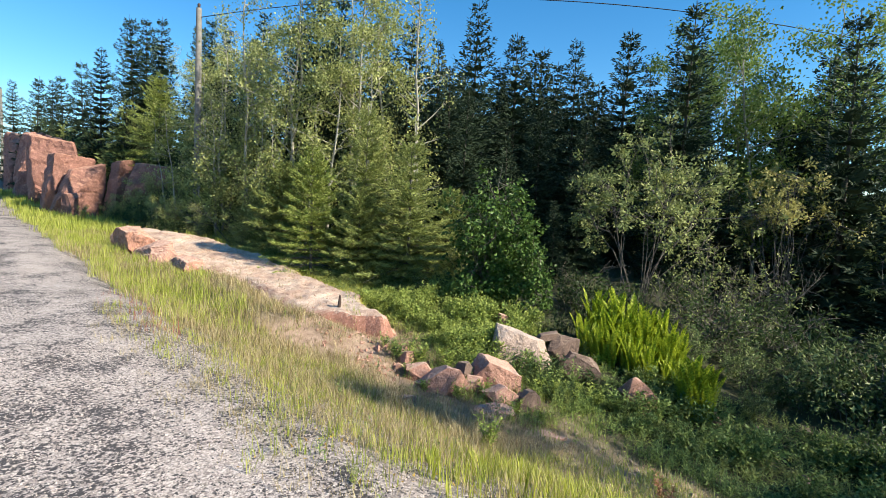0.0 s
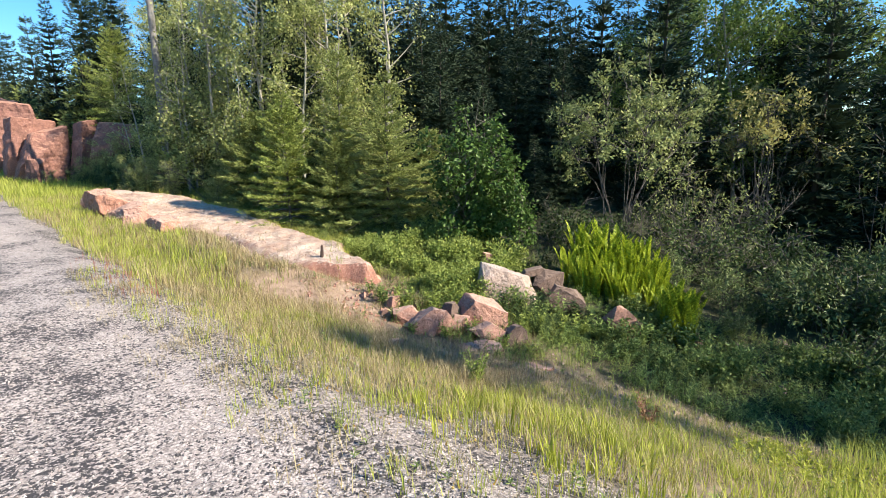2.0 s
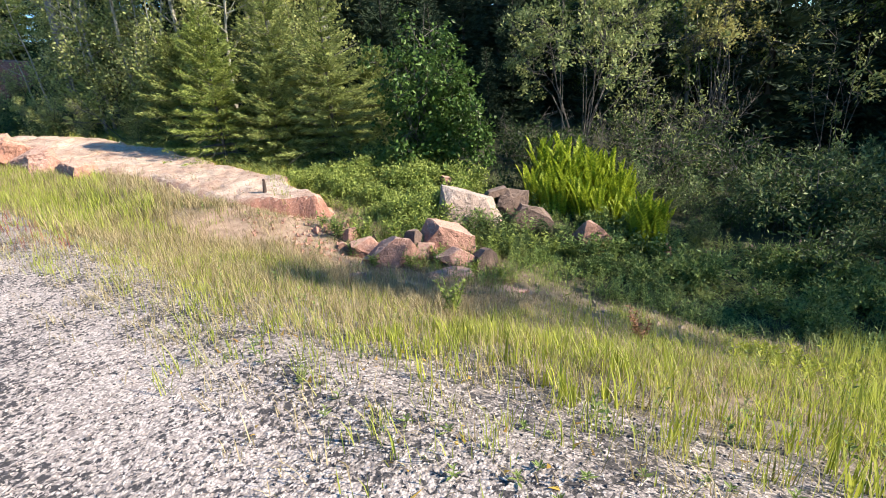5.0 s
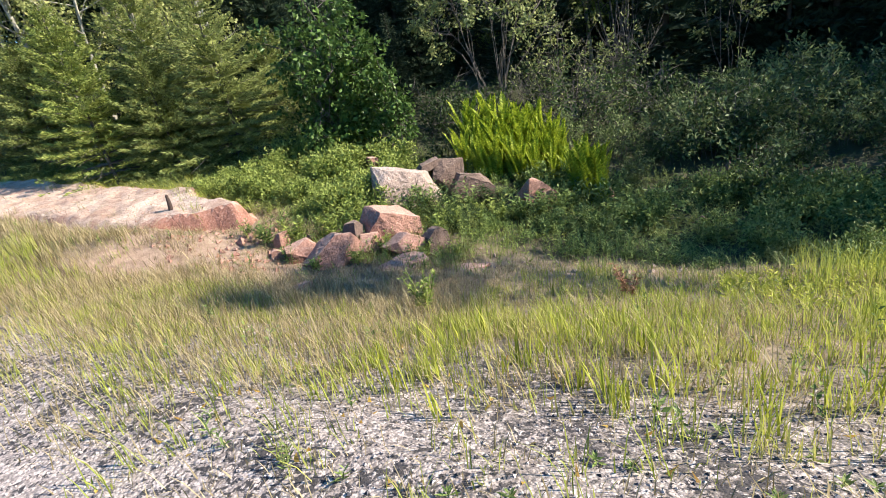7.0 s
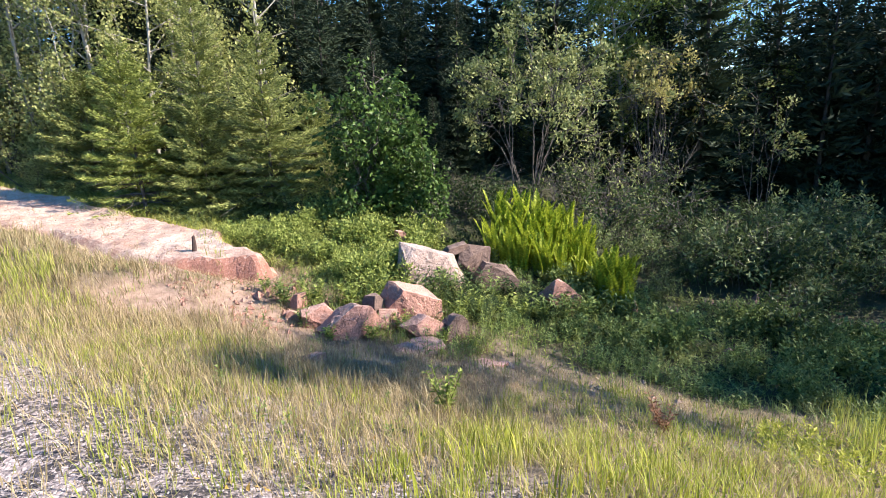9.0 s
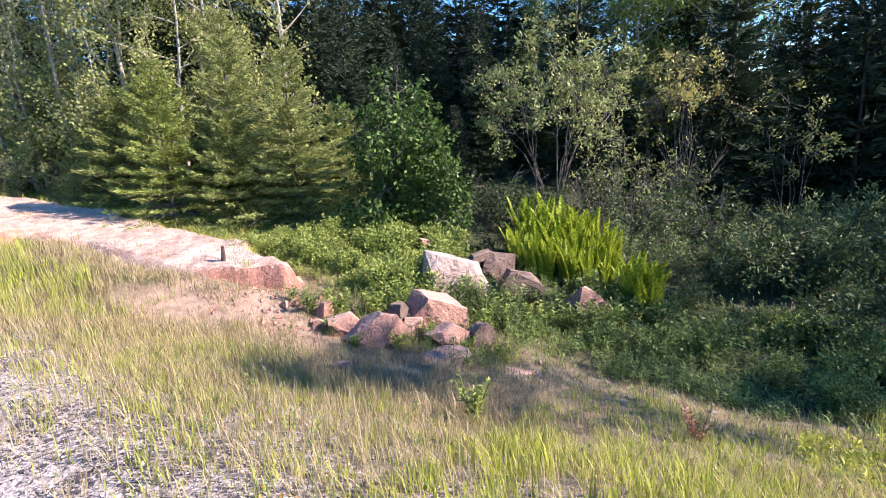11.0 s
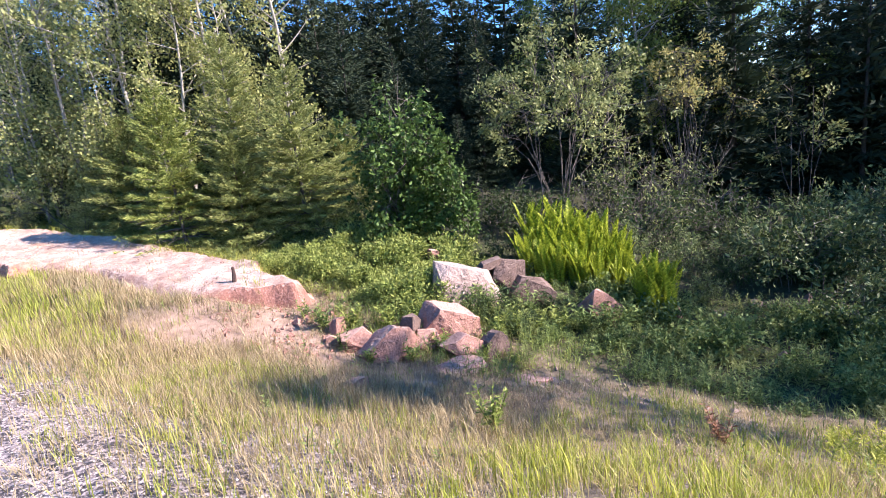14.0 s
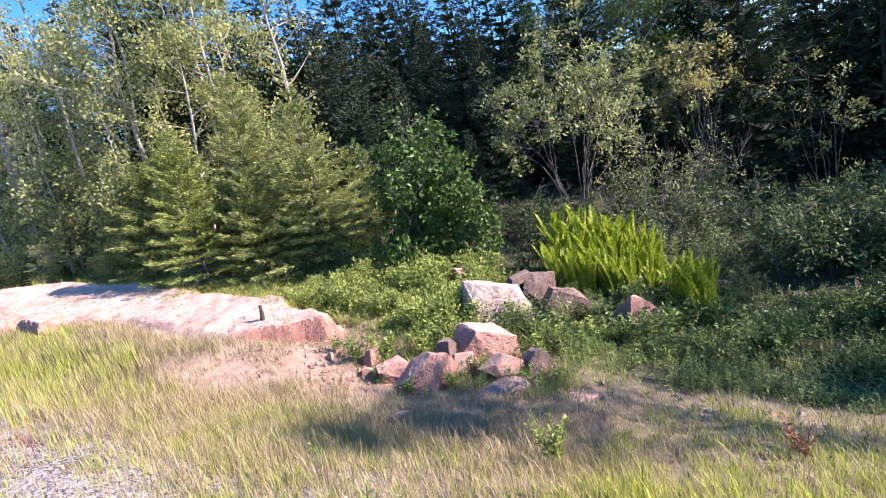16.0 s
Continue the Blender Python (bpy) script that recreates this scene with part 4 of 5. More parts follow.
# thickets under the poplars
bush = None
THICKET = [(-6.3, 18.0, 3.4), (-8.2, 19.6, 3.2), (-9.6, 20.9, 3.6), (-11.4, 22.6, 3.4), (-11.9, 23.6, 2.4), (-7.4, 20.4, 4.0), (-5.0, 18.6, 3.8), (-1.9, 17.2, 3.6), (-10.4, 19.6, 1.6), (-8.9, 18.6, 1.4),
           (-11.4, 21.0, 1.4), (-13.6, 22.8, 0.9), (-14.6, 24.0, 0.9), (-6.9, 17.4, 1.3), (-12.2, 27.6, 3.2), (-16.2, 24.8, 0.9), (-12.8, 24.6, 1.5), (-17.4, 25.0, 0.8), (-17.6, 30.0, 2.6), (-20.6, 32.4, 3.0), (-24.0, 35.0, 3.0), (0.5, 14.2, 1.4),
           (-14.3, 24.3, 1.5), (-13.2, 23.4, 1.3), (-15.4, 24.9, 1.4), (-12.4, 22.4, 1.2), (-15.0, 25.5, 1.7), (-13.9, 24.9, 1.6), (-16.3, 25.9, 1.3)]
for n, (x, y, H) in enumerate(THICKET):
    if bush is None:
        bush = broadleaf(x, y, 3.4, 1.1, 410, M_POPLAR, M_TWIG, "leafy green birch shrub under the poplars", "shrub", "birch_shrub", limbs=4, leaves=3600, leaf=0.09, crown_from=0.1, stems=7, lean=0.2, wide=0.6, tips=0.5)
        bush["group"] = "roadside shrubs"
    else:
        again(bush, x, y, H / 3.4, 67 * n)
# low scrub in the ditch and at the forest foot
scrub = None
r3 = random.Random(9)
for n in range(82):
    s_, q_ = (r3.uniform(-9, 1.0), r3.uniform(9.8, 15)) if n < 36 else (r3.uniform(-2.0, 4.8), r3.uniform(11.4, 14.6)) if n >= 66 else (r3.uniform(-14, -5), r3.uniform(11, 17)) if n >= 54 else (r3.uniform(0.5, 8.0), r3.uniform(11.8, 15.5))
    x, y = xy(s_, q_)
    if math.hypot(x - 7.4, y - 12.9) < 0.7:
        continue
    if scrub is None:
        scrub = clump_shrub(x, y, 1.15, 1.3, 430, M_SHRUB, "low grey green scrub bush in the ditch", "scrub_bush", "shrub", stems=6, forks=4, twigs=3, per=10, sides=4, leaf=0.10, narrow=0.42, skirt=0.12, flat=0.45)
        scrub["group"] = "ditch scrub"
    else:
        again(scrub, x, y, r3.choice((0.4, 0.55, 0.7, 1.0, 1.25)), r3.uniform(0, 360))


for n, (x, y, k) in enumerate([(3.3, 12.8, 0.9), (3.9, 12.1, 0.8), (4.6, 12.7, 1.0), (3.0, 11.5, 0.6), (3.7, 13.5, 1.0), (0.4, 13.2, 0.8), (-0.3, 12.7, 0.6), (5.3, 12.2, 0.8), (8.9, 12.4, 0.6), (9.4, 12.3, 0.6), (10.3, 12.5, 0.7), (11.2, 12.2, 0.7), (12.1, 12.0, 0.8), (9.0, 11.5, 0.7), (10.4, 11.4, 0.8), (13.2, 11.6, 1.0)]):
    again(scrub, x, y, k, 77 * n)

# leafy plants that grow in bushy clumps on the mound and below the ferns
r5 = random.Random(31)
for mat, label, group, spans, n in ((M_MOUND, "bushy light green plant on the mound beside the slab", "mound bushes", (6.1, 9.9, 6.7, 9.6), 40),
                                    (M_HERB, "bushy green plant in the ditch below the ferns", "ditch plants", (-2.4, 4.4, 7.6, 10.2), 34)):
    clump = None
    for k in range(n):
        s_, q_ = r5.uniform(*spans[:2]), r5.uniform(*spans[2:])
        x, y = xy(s_, q_)
        grown = r5.uniform(0.5, 0.9) + 0.3 * (q_ - spans[2]) / (spans[3] - spans[2])
        if clump is None:
            clump = clump_shrub(x, y, 0.58, 0.85, 450 + n, mat, label, "leafy_bush", "plant", bark=mat, stems=14, forks=4, twigs=3, per=7, sides=4, leaf=0.075, narrow=0.46, skirt=0.1, flat=0.45)
            clump["group"] = group
        else:
            again(clump, x, y, grown, r5.uniform(0, 360))

# taller pale leaved scrub on the ditch's far side
tall_scrub = clump_shrub(7.6, 9.7, 1.25, 1.6, 440, M_SCRUB, "pale green willow scrub standing in the ditch", "willow_scrub", "shrub", stems=10, forks=5, twigs=3, per=12, sides=4, leaf=0.11, narrow=0.36, skirt=0.25, flat=0.5)
tall_scrub["group"] = "ditch willow scrub"
for n, (x, y, k) in enumerate([(8.9, 9.3, 0.9), (9.6, 10.2, 1.1), (6.5, 10.6, 0.7), (8.2, 10.9, 0.7), (10.6, 9.2, 1.0), (11.4, 10.4, 1.1), (5.6, 11.2, 0.6), (6.1, 9.5, 0.4), (8.3, 8.4, 0.5), (9.7, 8.2, 0.7), (10.9, 8.0, 0.85), (12.3, 9.0, 1.0)]):
    again(tall_scrub, x, y, k, 97 * n)


# ---- ferns ----
def frond_mesh(seed, L):
    r = np.random.default_rng(seed)
    u = np.linspace(0, 1, 9)
    line = np.stack([0.16 * L * u ** 2.2, 0.02 * np.sin(3 * u), L * u * (1 - 0.06 * u ** 3)], 1)
    chunks = [tube(line, 0.006 * (1 - 0.8 * u) + 0.0015, 4)]
    t = np.linspace(0.10, 0.985, 34)
    p = np.stack([np.interp(t, u, line[:, d]) for d in range(3)], 1)
    prof = (0.30 + 0.70 * np.sin(np.pi * np.clip(t * 0.9 + 0.12, 0, 1)) ** 0.8) * 0.10 * L * np.where(t > 0.9, (1 - t) * 8 + 0.2, 1)
    for sg in (-1, 1):
        ax = np.stack([-0.10 + 0 * t, sg * np.ones_like(t), 0.55 + 0.5 * t], 1) + r.normal(0, 0.08, (len(t), 3))
        side = np.tile([0.25, 0.0, 1.0], (len(t), 1)) + r.normal(0, 0.12, (len(t), 3))
        chunks.append(blades(p, ax, side, prof, 0.026 * L, 0.1))
    return mesh_of("frond", *join(chunks))


FROND = [frond_mesh(500 + k, L) for k, L in enumerate((1.0, 1.0, 1.0))]
for me in FROND:
    me.materials.append(M_FERN)


def fern(x, y, k, seed, n):
    r = random.Random(seed)
    base = new("fern")
    base.matrix_world = pose(x, y, float(height(x, y)) - 0.02)
    for m in range(n):
        ob = new("frond", FROND[r.randrange(3)])
        ob.parent = base
        s_ = k * r.uniform(0.7, 1.1)
        ob.matrix_local = pose(r.uniform(-0.06, 0.06), r.uniform(-0.06, 0.06), 0, 0, 0, 360 * m / n + r.uniform(-20, 20)) @ pose(0.03, 0, 0, 0, r.uniform(-4, 12), r.uniform(-60, 60)) @ Matrix.Diagonal((s_, s_, s_, 1))
    return tagged(base, "upright bright yellow green fern beside the boulders", "fern", "fern stand")


r4 = random.Random(21)
for k in range(60):
    f, row = (k % 20) / 19, k // 20
    x, y = 3.1 + 1.75 * f + r4.uniform(-0.14, 0.14) + 0.12 * row, 10.45 - 0.72 * f + 0.38 * row + r4.uniform(-0.18, 0.18)
    dome = 0.82 + 0.28 * math.sin(math.pi * min(1.0, 0.25 + 0.75 * f))
    fern(x, y, (0.78, 1.05, 1.25)[row] * dome * r4.uniform(0.85, 1.12), 600 + k, 8)
for k in range(9):
    fern(4.72 + r4.uniform(-0.24, 0.24), 9.0 + r4.uniform(-0.16, 0.16), r4.uniform(0.9, 1.25), 670 + k, 8)


# ---- grass and herbs ----
BARE = ((-2.35, 9.15, 1.1), (-1.2, 8.7, 0.8), (2.45, 6.35, 0.85), (1.6, 6.9, 0.5))   # trodden or washed-out spots


def scatter(s0, s1, q0, q1, n, clump=0.0, seed=0, keep=None, bare=False):
    r = np.random.default_rng(900 + seed)
    s, q = r.uniform(s0, s1, n), r.uniform(q0, q1, n)
    x, y = xy(s, q)
    ok = np.ones(n, bool)
    if clump:
        ok &= fbm(x, y, 1.1, 30 + seed, 3) * 0.7 + 0.5 > clump * r.uniform(0, 1.6, n)
    if keep is not None:
        ok &= keep(s, q, x, y, r)
    for cx, cy, rad in BARE:
        ok &= np.hypot(x - cx, y - cy) + 0.6 * fbm(x, y, 1.5, 80.0, 3) > rad * r.uniform(0.1, 1.15, n)
    if bare:
        return x[ok], y[ok], s[ok], q[ok], r
    on_slab = (s > 6.6) & (s < 21.2) & (slab_top(s, q)[1] > -0.05)
    ok &= ~on_slab
    return x[ok], y[ok], s[ok], q[ok], r


def grass(name, label, mat, pts, lo, hi, width, tuft=5, lean=0.35, spread=0.035):
    x, y, s, q, r = pts
    n = len(x) * tuft
    x, y = np.repeat(x, tuft) + r.normal(0, spread, n), np.repeat(y, tuft) + r.normal(0, spread, n)
    L = r.uniform(lo, hi, n) * np.repeat(r.uniform(0.65, 1.2, n // tuft), tuft)
    z = height(x, y) - 0.01
    zs, inside = slab_top(*sq(x, y))[:2]
    z = np.where(inside > -0.08, np.maximum(z, zs - 0.012), z)
    a = r.uniform(0, 6.283, n)
    d = np.stack([np.cos(a), np.sin(a), 0 * a], 1)
    ln = r.uniform(0.05, 1.0, n) * lean
    ax = unit(np.stack([d[:, 0] * ln, d[:, 1] * ln, np.ones(n)], 1))
    side = np.stack([-d[:, 1], d[:, 0], 0 * a], 1) * (width * r.uniform(0.6, 1.2, n) / 2)[:, None]
    p = np.stack([x, y, z], 1)
    mid = p + ax * (L * 0.55)[:, None]
    tip = p + ax * (L * 0.93)[:, None] + d * (L * ln * 0.5)[:, None]
    v = np.stack([p - side, p + side, mid + side * 0.85, mid - side * 0.85, tip], 1).reshape(-1, 3)
    k = np.arange(n) * 5
    me = bpy.data.meshes.new(name)
    me.vertices.add(len(v))
    me.vertices.foreach_set("co", v.astype(np.float32).ravel())
    loops = np.stack([k, k + 1, k + 2, k + 3, k + 3, k + 2, k + 4], 1).ravel()
    me.loops.add(len(loops))
    me.loops.foreach_set("vertex_index", loops.astype(np.int32))
    me.polygons.add(2 * n)
    me.polygons.foreach_set("loop_start", np.stack([np.arange(n) * 7, np.arange(n) * 7 + 4], 1).ravel().astype(np.int32))
    me.update(calc_edges=True)
    me.materials.append(mat)
    return tagged(new(name, me), label, "grass", kind="stuff")


def herbs(name, label, mat, pts, lo, hi, leaves, leaf, width=0.24, splay=0.5):
    x, y, s, q, r = pts
    n = len(x)
    h = r.uniform(lo, hi, n) * np.clip(0.85 + 0.9 * fbm(x, y, 0.9, 61.0, 3), 0.45, 1.5)
    base = np.stack([x, y, height(x, y)], 1)
    tilt = r.normal(0, 0.15, (n, 3)) * np.array([1, 1, 0])
    t = np.tile(np.linspace(0.12, 1.0, leaves), n)
    a = np.tile(np.arange(leaves) * 2.4, n) + np.repeat(r.uniform(0, 6.28, n), leaves) + r.normal(0, 0.3, n * leaves)
    H = np.repeat(h, leaves)
    p = np.repeat(base, leaves, 0) + (np.array([0, 0, 1.0]) + np.repeat(tilt, leaves, 0)) * (t * H)[:, None]
    ax = np.stack([np.cos(a), np.sin(a), splay * (0.4 + t) + r.normal(0, 0.15, len(t))], 1)
    side = np.stack([-np.sin(a), np.cos(a), r.normal(0, 0.25, len(t))], 1)
    ln = leaf * (1.15 - 0.55 * t) * r.uniform(0.7, 1.25, len(t))
    v1, f1 = blades(p, ax, side, ln, ln * width, 0.15)
    up = np.array([0, 0, 1.0]) + tilt
    v2, f2 = blades(base, up, rand_dirs(n, r), h, 0.008)
    v, f = join([(v1, f1), (v2, f2)])
    me = mesh_of(name, v, f)
    me.materials.append(mat)
    return tagged(new(name, me), label, "plants", kind="stuff")


edge = lambda s, q, x, y, r: q + 0.35 * fbm(x, y, 0.8, 50.0) > 2.1 + r.uniform(0, 0.6, len(s))
inner = lambda s, q, x, y, r: edge(s, q, x, y, r) & (q + 0.5 * fbm(x, y, 0.7, 51.0) < 3.9)
grass("verge_grass", "loose yellow green grass tufts on the gravel edge", M_GRASS, scatter(-5, 3, 1.7, 4.3, 3600, 1.15, 1, edge), 0.07, 0.25, 0.0056, 13, 0.4, spread=0.05)
grass("verge_grass", "sparse grass tufts standing in the gravel", M_GRASS, scatter(-4, 3.6, 1.3, 2.5, 560, 0.9, 46), 0.05, 0.21, 0.0056, 12, 0.5, spread=0.045)
grass("dry_grass", "thin straw and grass spreading onto the gravel", M_STRAW, scatter(3.2, 9.5, 1.5, 2.4, 520, 0.8, 49), 0.05, 0.18, 0.005, 10, 0.8, spread=0.06)
grass("verge_grass", "short grass spreading onto the gravel", M_GRASS, scatter(3.4, 9.5, 1.55, 2.4, 420, 0.8, 50), 0.05, 0.17, 0.0056, 10, 0.5, spread=0.05)
grass("verge_grass", "thick yellow green grass along the gravel edge", M_GRASS, scatter(2.5, 8, 1.6, 4.4, 2400, 0.7, 21, inner), 0.06, 0.19, 0.0056, 13, 0.4, spread=0.05)
grass("dry_grass", "dry straw coloured tufts among the verge grass", M_STRAW, scatter(-5, 9, 1.9, 4.6, 3600, 0.7, 22, edge), 0.06, 0.24, 0.005, 10, 0.8, spread=0.06)
grass("verge_grass", "bright taller tufts at the gravel edge", M_BRIGHT, scatter(-5, 3, 2.0, 3.8, 650, 1.1, 17, edge), 0.13, 0.28, 0.010, 10, 0.35, spread=0.04)
grass("verge_grass", "tall yellow green grass farther along the road", M_GRASS, scatter(8, 22, 1.7, 4.6, 5600, 0.4, 2, inner), 0.16, 0.36, 0.009, 5, 0.3, spread=0.05)
grass("verge_grass", "grass strip running up to the rock cut", M_GRASS, scatter(22, 46, 1.5, 5.8, 3600, 0, 3, edge), 0.25, 0.5, 0.022, 5, spread=0.1)
grass("dry_grass", "short dry straw coloured grass on the slope", M_STRAW, scatter(-5, 9.5, 2.3, 7.0, 16000, 0.5, 4, lambda s, q, x, y, r: edge(s, q, x, y, r) & ((s > 2.8) | (q > 4.2) | (r.uniform(0, 1, len(s)) < 0.35))), 0.04, 0.16, 0.0048, 5, 1.1)
grass("dry_grass", "dry straw mixed into the verge farther on", M_STRAW, scatter(7, 24, 2.0, 5.0, 7600, 0.4, 10, edge), 0.12, 0.3, 0.008, 5, 0.6)
grass("dry_grass", "sparse dry stalks on the gravel edge", M_STRAW, scatter(-4, 8, 1.2, 2.4, 700, 0.6, 5), 0.05, 0.16, 0.005, 5, 0.9)
grass("ditch_grass", "short mossy grass on the ditch side", M_HERB, scatter(-4, 8.5, 4.2, 7.4, 5200, 0.9, 18), 0.04, 0.12, 0.005, 5, 0.9)
grass("dry_grass", "fine straw standing among the slope grass", M_STRAW, scatter(3.0, 9.0, 1.9, 4.8, 2200, 0.5, 45, edge), 0.08, 0.26, 0.0042, 10, 0.7, spread=0.07)
grass("thatch", "brown dead grass lying flat on the ditch side", M_THATCH, scatter(3.4, 9.0, 4.1, 6.6, 4800, 0.5, 41), 0.05, 0.2, 0.005, 5, 2.6, spread=0.06)
grass("thatch", "dead grass tangled round the slab foot", M_THATCH, scatter(7.5, 15.0, 3.2, 5.2, 2600, 0.5, 42), 0.06, 0.24, 0.006, 6, 2.2, spread=0.07)
grass("dry_grass", "straw and stunted grass on the sandy foot of the slab", M_STRAW, scatter(7.2, 14, 3.5, 5.3, 1500, 0.6, 24), 0.05, 0.2, 0.006, 9, 0.8, spread=0.07)
grass("thatch", "dead grass and dust litter on the slab", M_THATCH, scatter(8, 20, 4.9, 6.9, 1500, 0.9, 43, None, True), 0.03, 0.12, 0.005, 4, 3.5, spread=0.09)
cracks = lambda s, q, x, y, r: (np.abs(fbm(x, y, 0.9, 72.0, 3)) < 0.05 + 0.12 * sstep(6.0, 4.6, q)) | (q > 6.5)
grass("dry_grass", "dry tufts rooted in cracks of the slab", M_STRAW, scatter(8.6, 20, 4.5, 6.9, 900, 0, 27, cracks, True), 0.04, 0.14, 0.005, 7, 0.9, spread=0.05)
rear = lambda s, q, x, y, r: (q > 5.6) & (slab_top(s, q)[1] < r.uniform(0.0, 0.55, len(s)))
fore = lambda s, q, x, y, r: (q < 5.6) & (slab_top(s, q)[1] < r.uniform(0.0, 0.6, len(s))) & (fbm(x, y, 0.8, 73.0, 3) > -0.05)
grass("mound_grass", "grass creeping over the back of the slab", M_GRASS, scatter(8.2, 21, 5.6, 7.4, 1900, 0.3, 32, rear, True), 0.07, 0.24, 0.007, 7, 0.6, spread=0.05)
grass("dry_grass", "straw creeping over the front of the slab", M_STRAW, scatter(9.0, 21, 3.6, 5.6, 1300, 0.3, 33, fore, True), 0.06, 0.2, 0.006, 7, 0.8, spread=0.05)
grass("verge_grass", "green tufts before the slab", M_MOUND, scatter(6.8, 16, 3.6, 5.0, 420, 0.7, 25), 0.08, 0.24, 0.007, 10, 0.5, spread=0.05)
grass("ditch_grass", "short yellow green grass below the verge", M_GRASS, scatter(-5, 3.2, 3.4, 6.3, 4600, 0.5, 23), 0.06, 0.2, 0.0062, 8, 0.6)
grass("ditch_grass", "green grass in the ditch", M_HERB, scatter(-5, 8, 6.4, 10.5, 5400, 0.6, 6), 0.08, 0.26, 0.007, 4, 0.6)
grass("ditch_grass", "bright tall grass on the near ditch bank", M_GRASS, scatter(-6, 0.5, 3.5, 8.0, 4200, 0.4, 7), 0.15, 0.36, 0.007, 5)
grass("mound_grass", "lush grass between slab and boulders", M_MOUND, scatter(6.2, 9.5, 6.4, 9.2, 800, 0.6, 8), 0.10, 0.28, 0.009, 5, 0.6)
grass("mound_grass", "grass behind the rock slab", M_GRASS, scatter(9, 22, 6.4, 8.2, 3000, 0.3, 9), 0.12, 0.32, 0.010, 5)
herbs("ditch_herbs", "low leafy green herbs filling the ditch", M_HERB, scatter(-1.5, 5.6, 7.0, 11.0, 3000, 0.35, 11), 0.08, 0.38, 14, 0.09, 0.26)
# the next two lots take brighter leaf colours to stand in for sunshine
herbs("ditch_herbs", "yellow green herbs coloured as sunlit before the rocks", M_MOUND, scatter(2.6, 6.2, 6.2, 8.4, 520, 0.5, 44), 0.08, 0.26, 12, 0.075)
herbs("ditch_herbs", "low herbs coloured as sunlit on the near ditch bank", M_BRIGHT, scatter(-4.5, 1.2, 4.8, 6.4, 1100, 0.5, 48), 0.06, 0.24, 14, 0.07, 0.3)
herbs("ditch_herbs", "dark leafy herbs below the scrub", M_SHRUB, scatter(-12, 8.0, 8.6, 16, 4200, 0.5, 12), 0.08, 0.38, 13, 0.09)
herbs("rock_pile_herbs", "green herbs growing between the rocks", M_HERB, scatter(4.2, 7.4, 5.6, 8.2, 620, 0.3, 19), 0.1, 0.3, 14, 0.08)
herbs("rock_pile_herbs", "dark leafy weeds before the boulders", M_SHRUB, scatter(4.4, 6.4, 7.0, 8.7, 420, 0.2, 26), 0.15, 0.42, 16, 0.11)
grass("rock_pile_grass", "grass tufts between the rocks", M_MOUND, scatter(3.6, 7.4, 5.6, 8.2, 700, 0.4, 20), 0.1, 0.3, 0.006, 8, 0.5)
herbs("mound_herbs", "bright leafy herbs beside the rock slab", M_MOUND, scatter(6.0, 9.8, 6.5, 9.8, 1300, 0.6, 13), 0.10, 0.42, 16, 0.10, 0.34, 0.5)
herbs("forest_foot_herbs", "leafy plants along the foot of the trees", M_HERB, scatter(9.5, 24, 6.6, 9.2, 2200, 0.2, 14), 0.15, 0.45, 16, 0.10)
herbs("verge_weeds", "small leafy weeds among the verge grass", M_HERB, scatter(-4, 9, 2.3, 6.5, 420, 0.3, 15), 0.06, 0.18, 10, 0.05, 0.4)
herbs("cut_foot_scrub", "tangled low growth at the foot of the rock cut", M_SHRUB, scatter(20, 32, 5.5, 8.5, 900, 0.1, 16), 0.3, 0.9, 22, 0.16, 0.5)


# ---- gravel chips ----
def chips(name, label, mat, n, s0, s1, q0, q1, lo, hi, seed, on_slab=False):
    r = np.random.default_rng(seed)
    s, q = r.uniform(s0, s1, n), r.uniform(q0, q1, n)
    x, y = xy(s, q)
    base = np.array([(1, 0, 0), (-0.5, 0.8, 0), (-0.6, -0.7, 0.1), (0.1, 0.1, 0.75), (0, 0, -0.5)])
    fc = np.array([(0, 1, 3), (1, 2, 3), (2, 0, 3), (1, 0, 4), (2, 1, 4), (0, 2, 4)])
    size = r.uniform(lo, hi, n) * 0.5
    a = r.uniform(0, 6.28, n)
    b = base[None] * r.uniform(0.6, 1.3, (n, 5, 1)) * size[:, None, None]
    X = b[..., 0] * np.cos(a)[:, None] - b[..., 1] * np.sin(a)[:, None] + x[:, None]
    Y = b[..., 0] * np.sin(a)[:, None] + b[..., 1] * np.cos(a)[:, None] + y[:, None]
    base_z = slab_top(s, q)[0] if on_slab else height(x, y)
    Z = b[..., 2] + (base_z + size * 0.15)[:, None]
    v = np.stack([X, Y, Z], -1).reshape(-1, 3)
    f = (fc[None] + 5 * np.arange(n)[:, None, None]).reshape(-1, 3)
    me = mesh_of(name, v, f)
    me.materials.append(mat)
    return tagged(new(name, me), label, "gravel", kind="stuff")


def chip_material(name, dark, light):
    m, nt, b = material(name)
    g = nt.nodes.new("ShaderNodeNewGeometry")
    nt.links.new(ramp(nt, g.outputs["Random Per Island"], [(0.0, dark), (1.0, light)]), b.inputs["Base Color"])
    b.inputs["Roughness"].default_value = 0.85
    return m


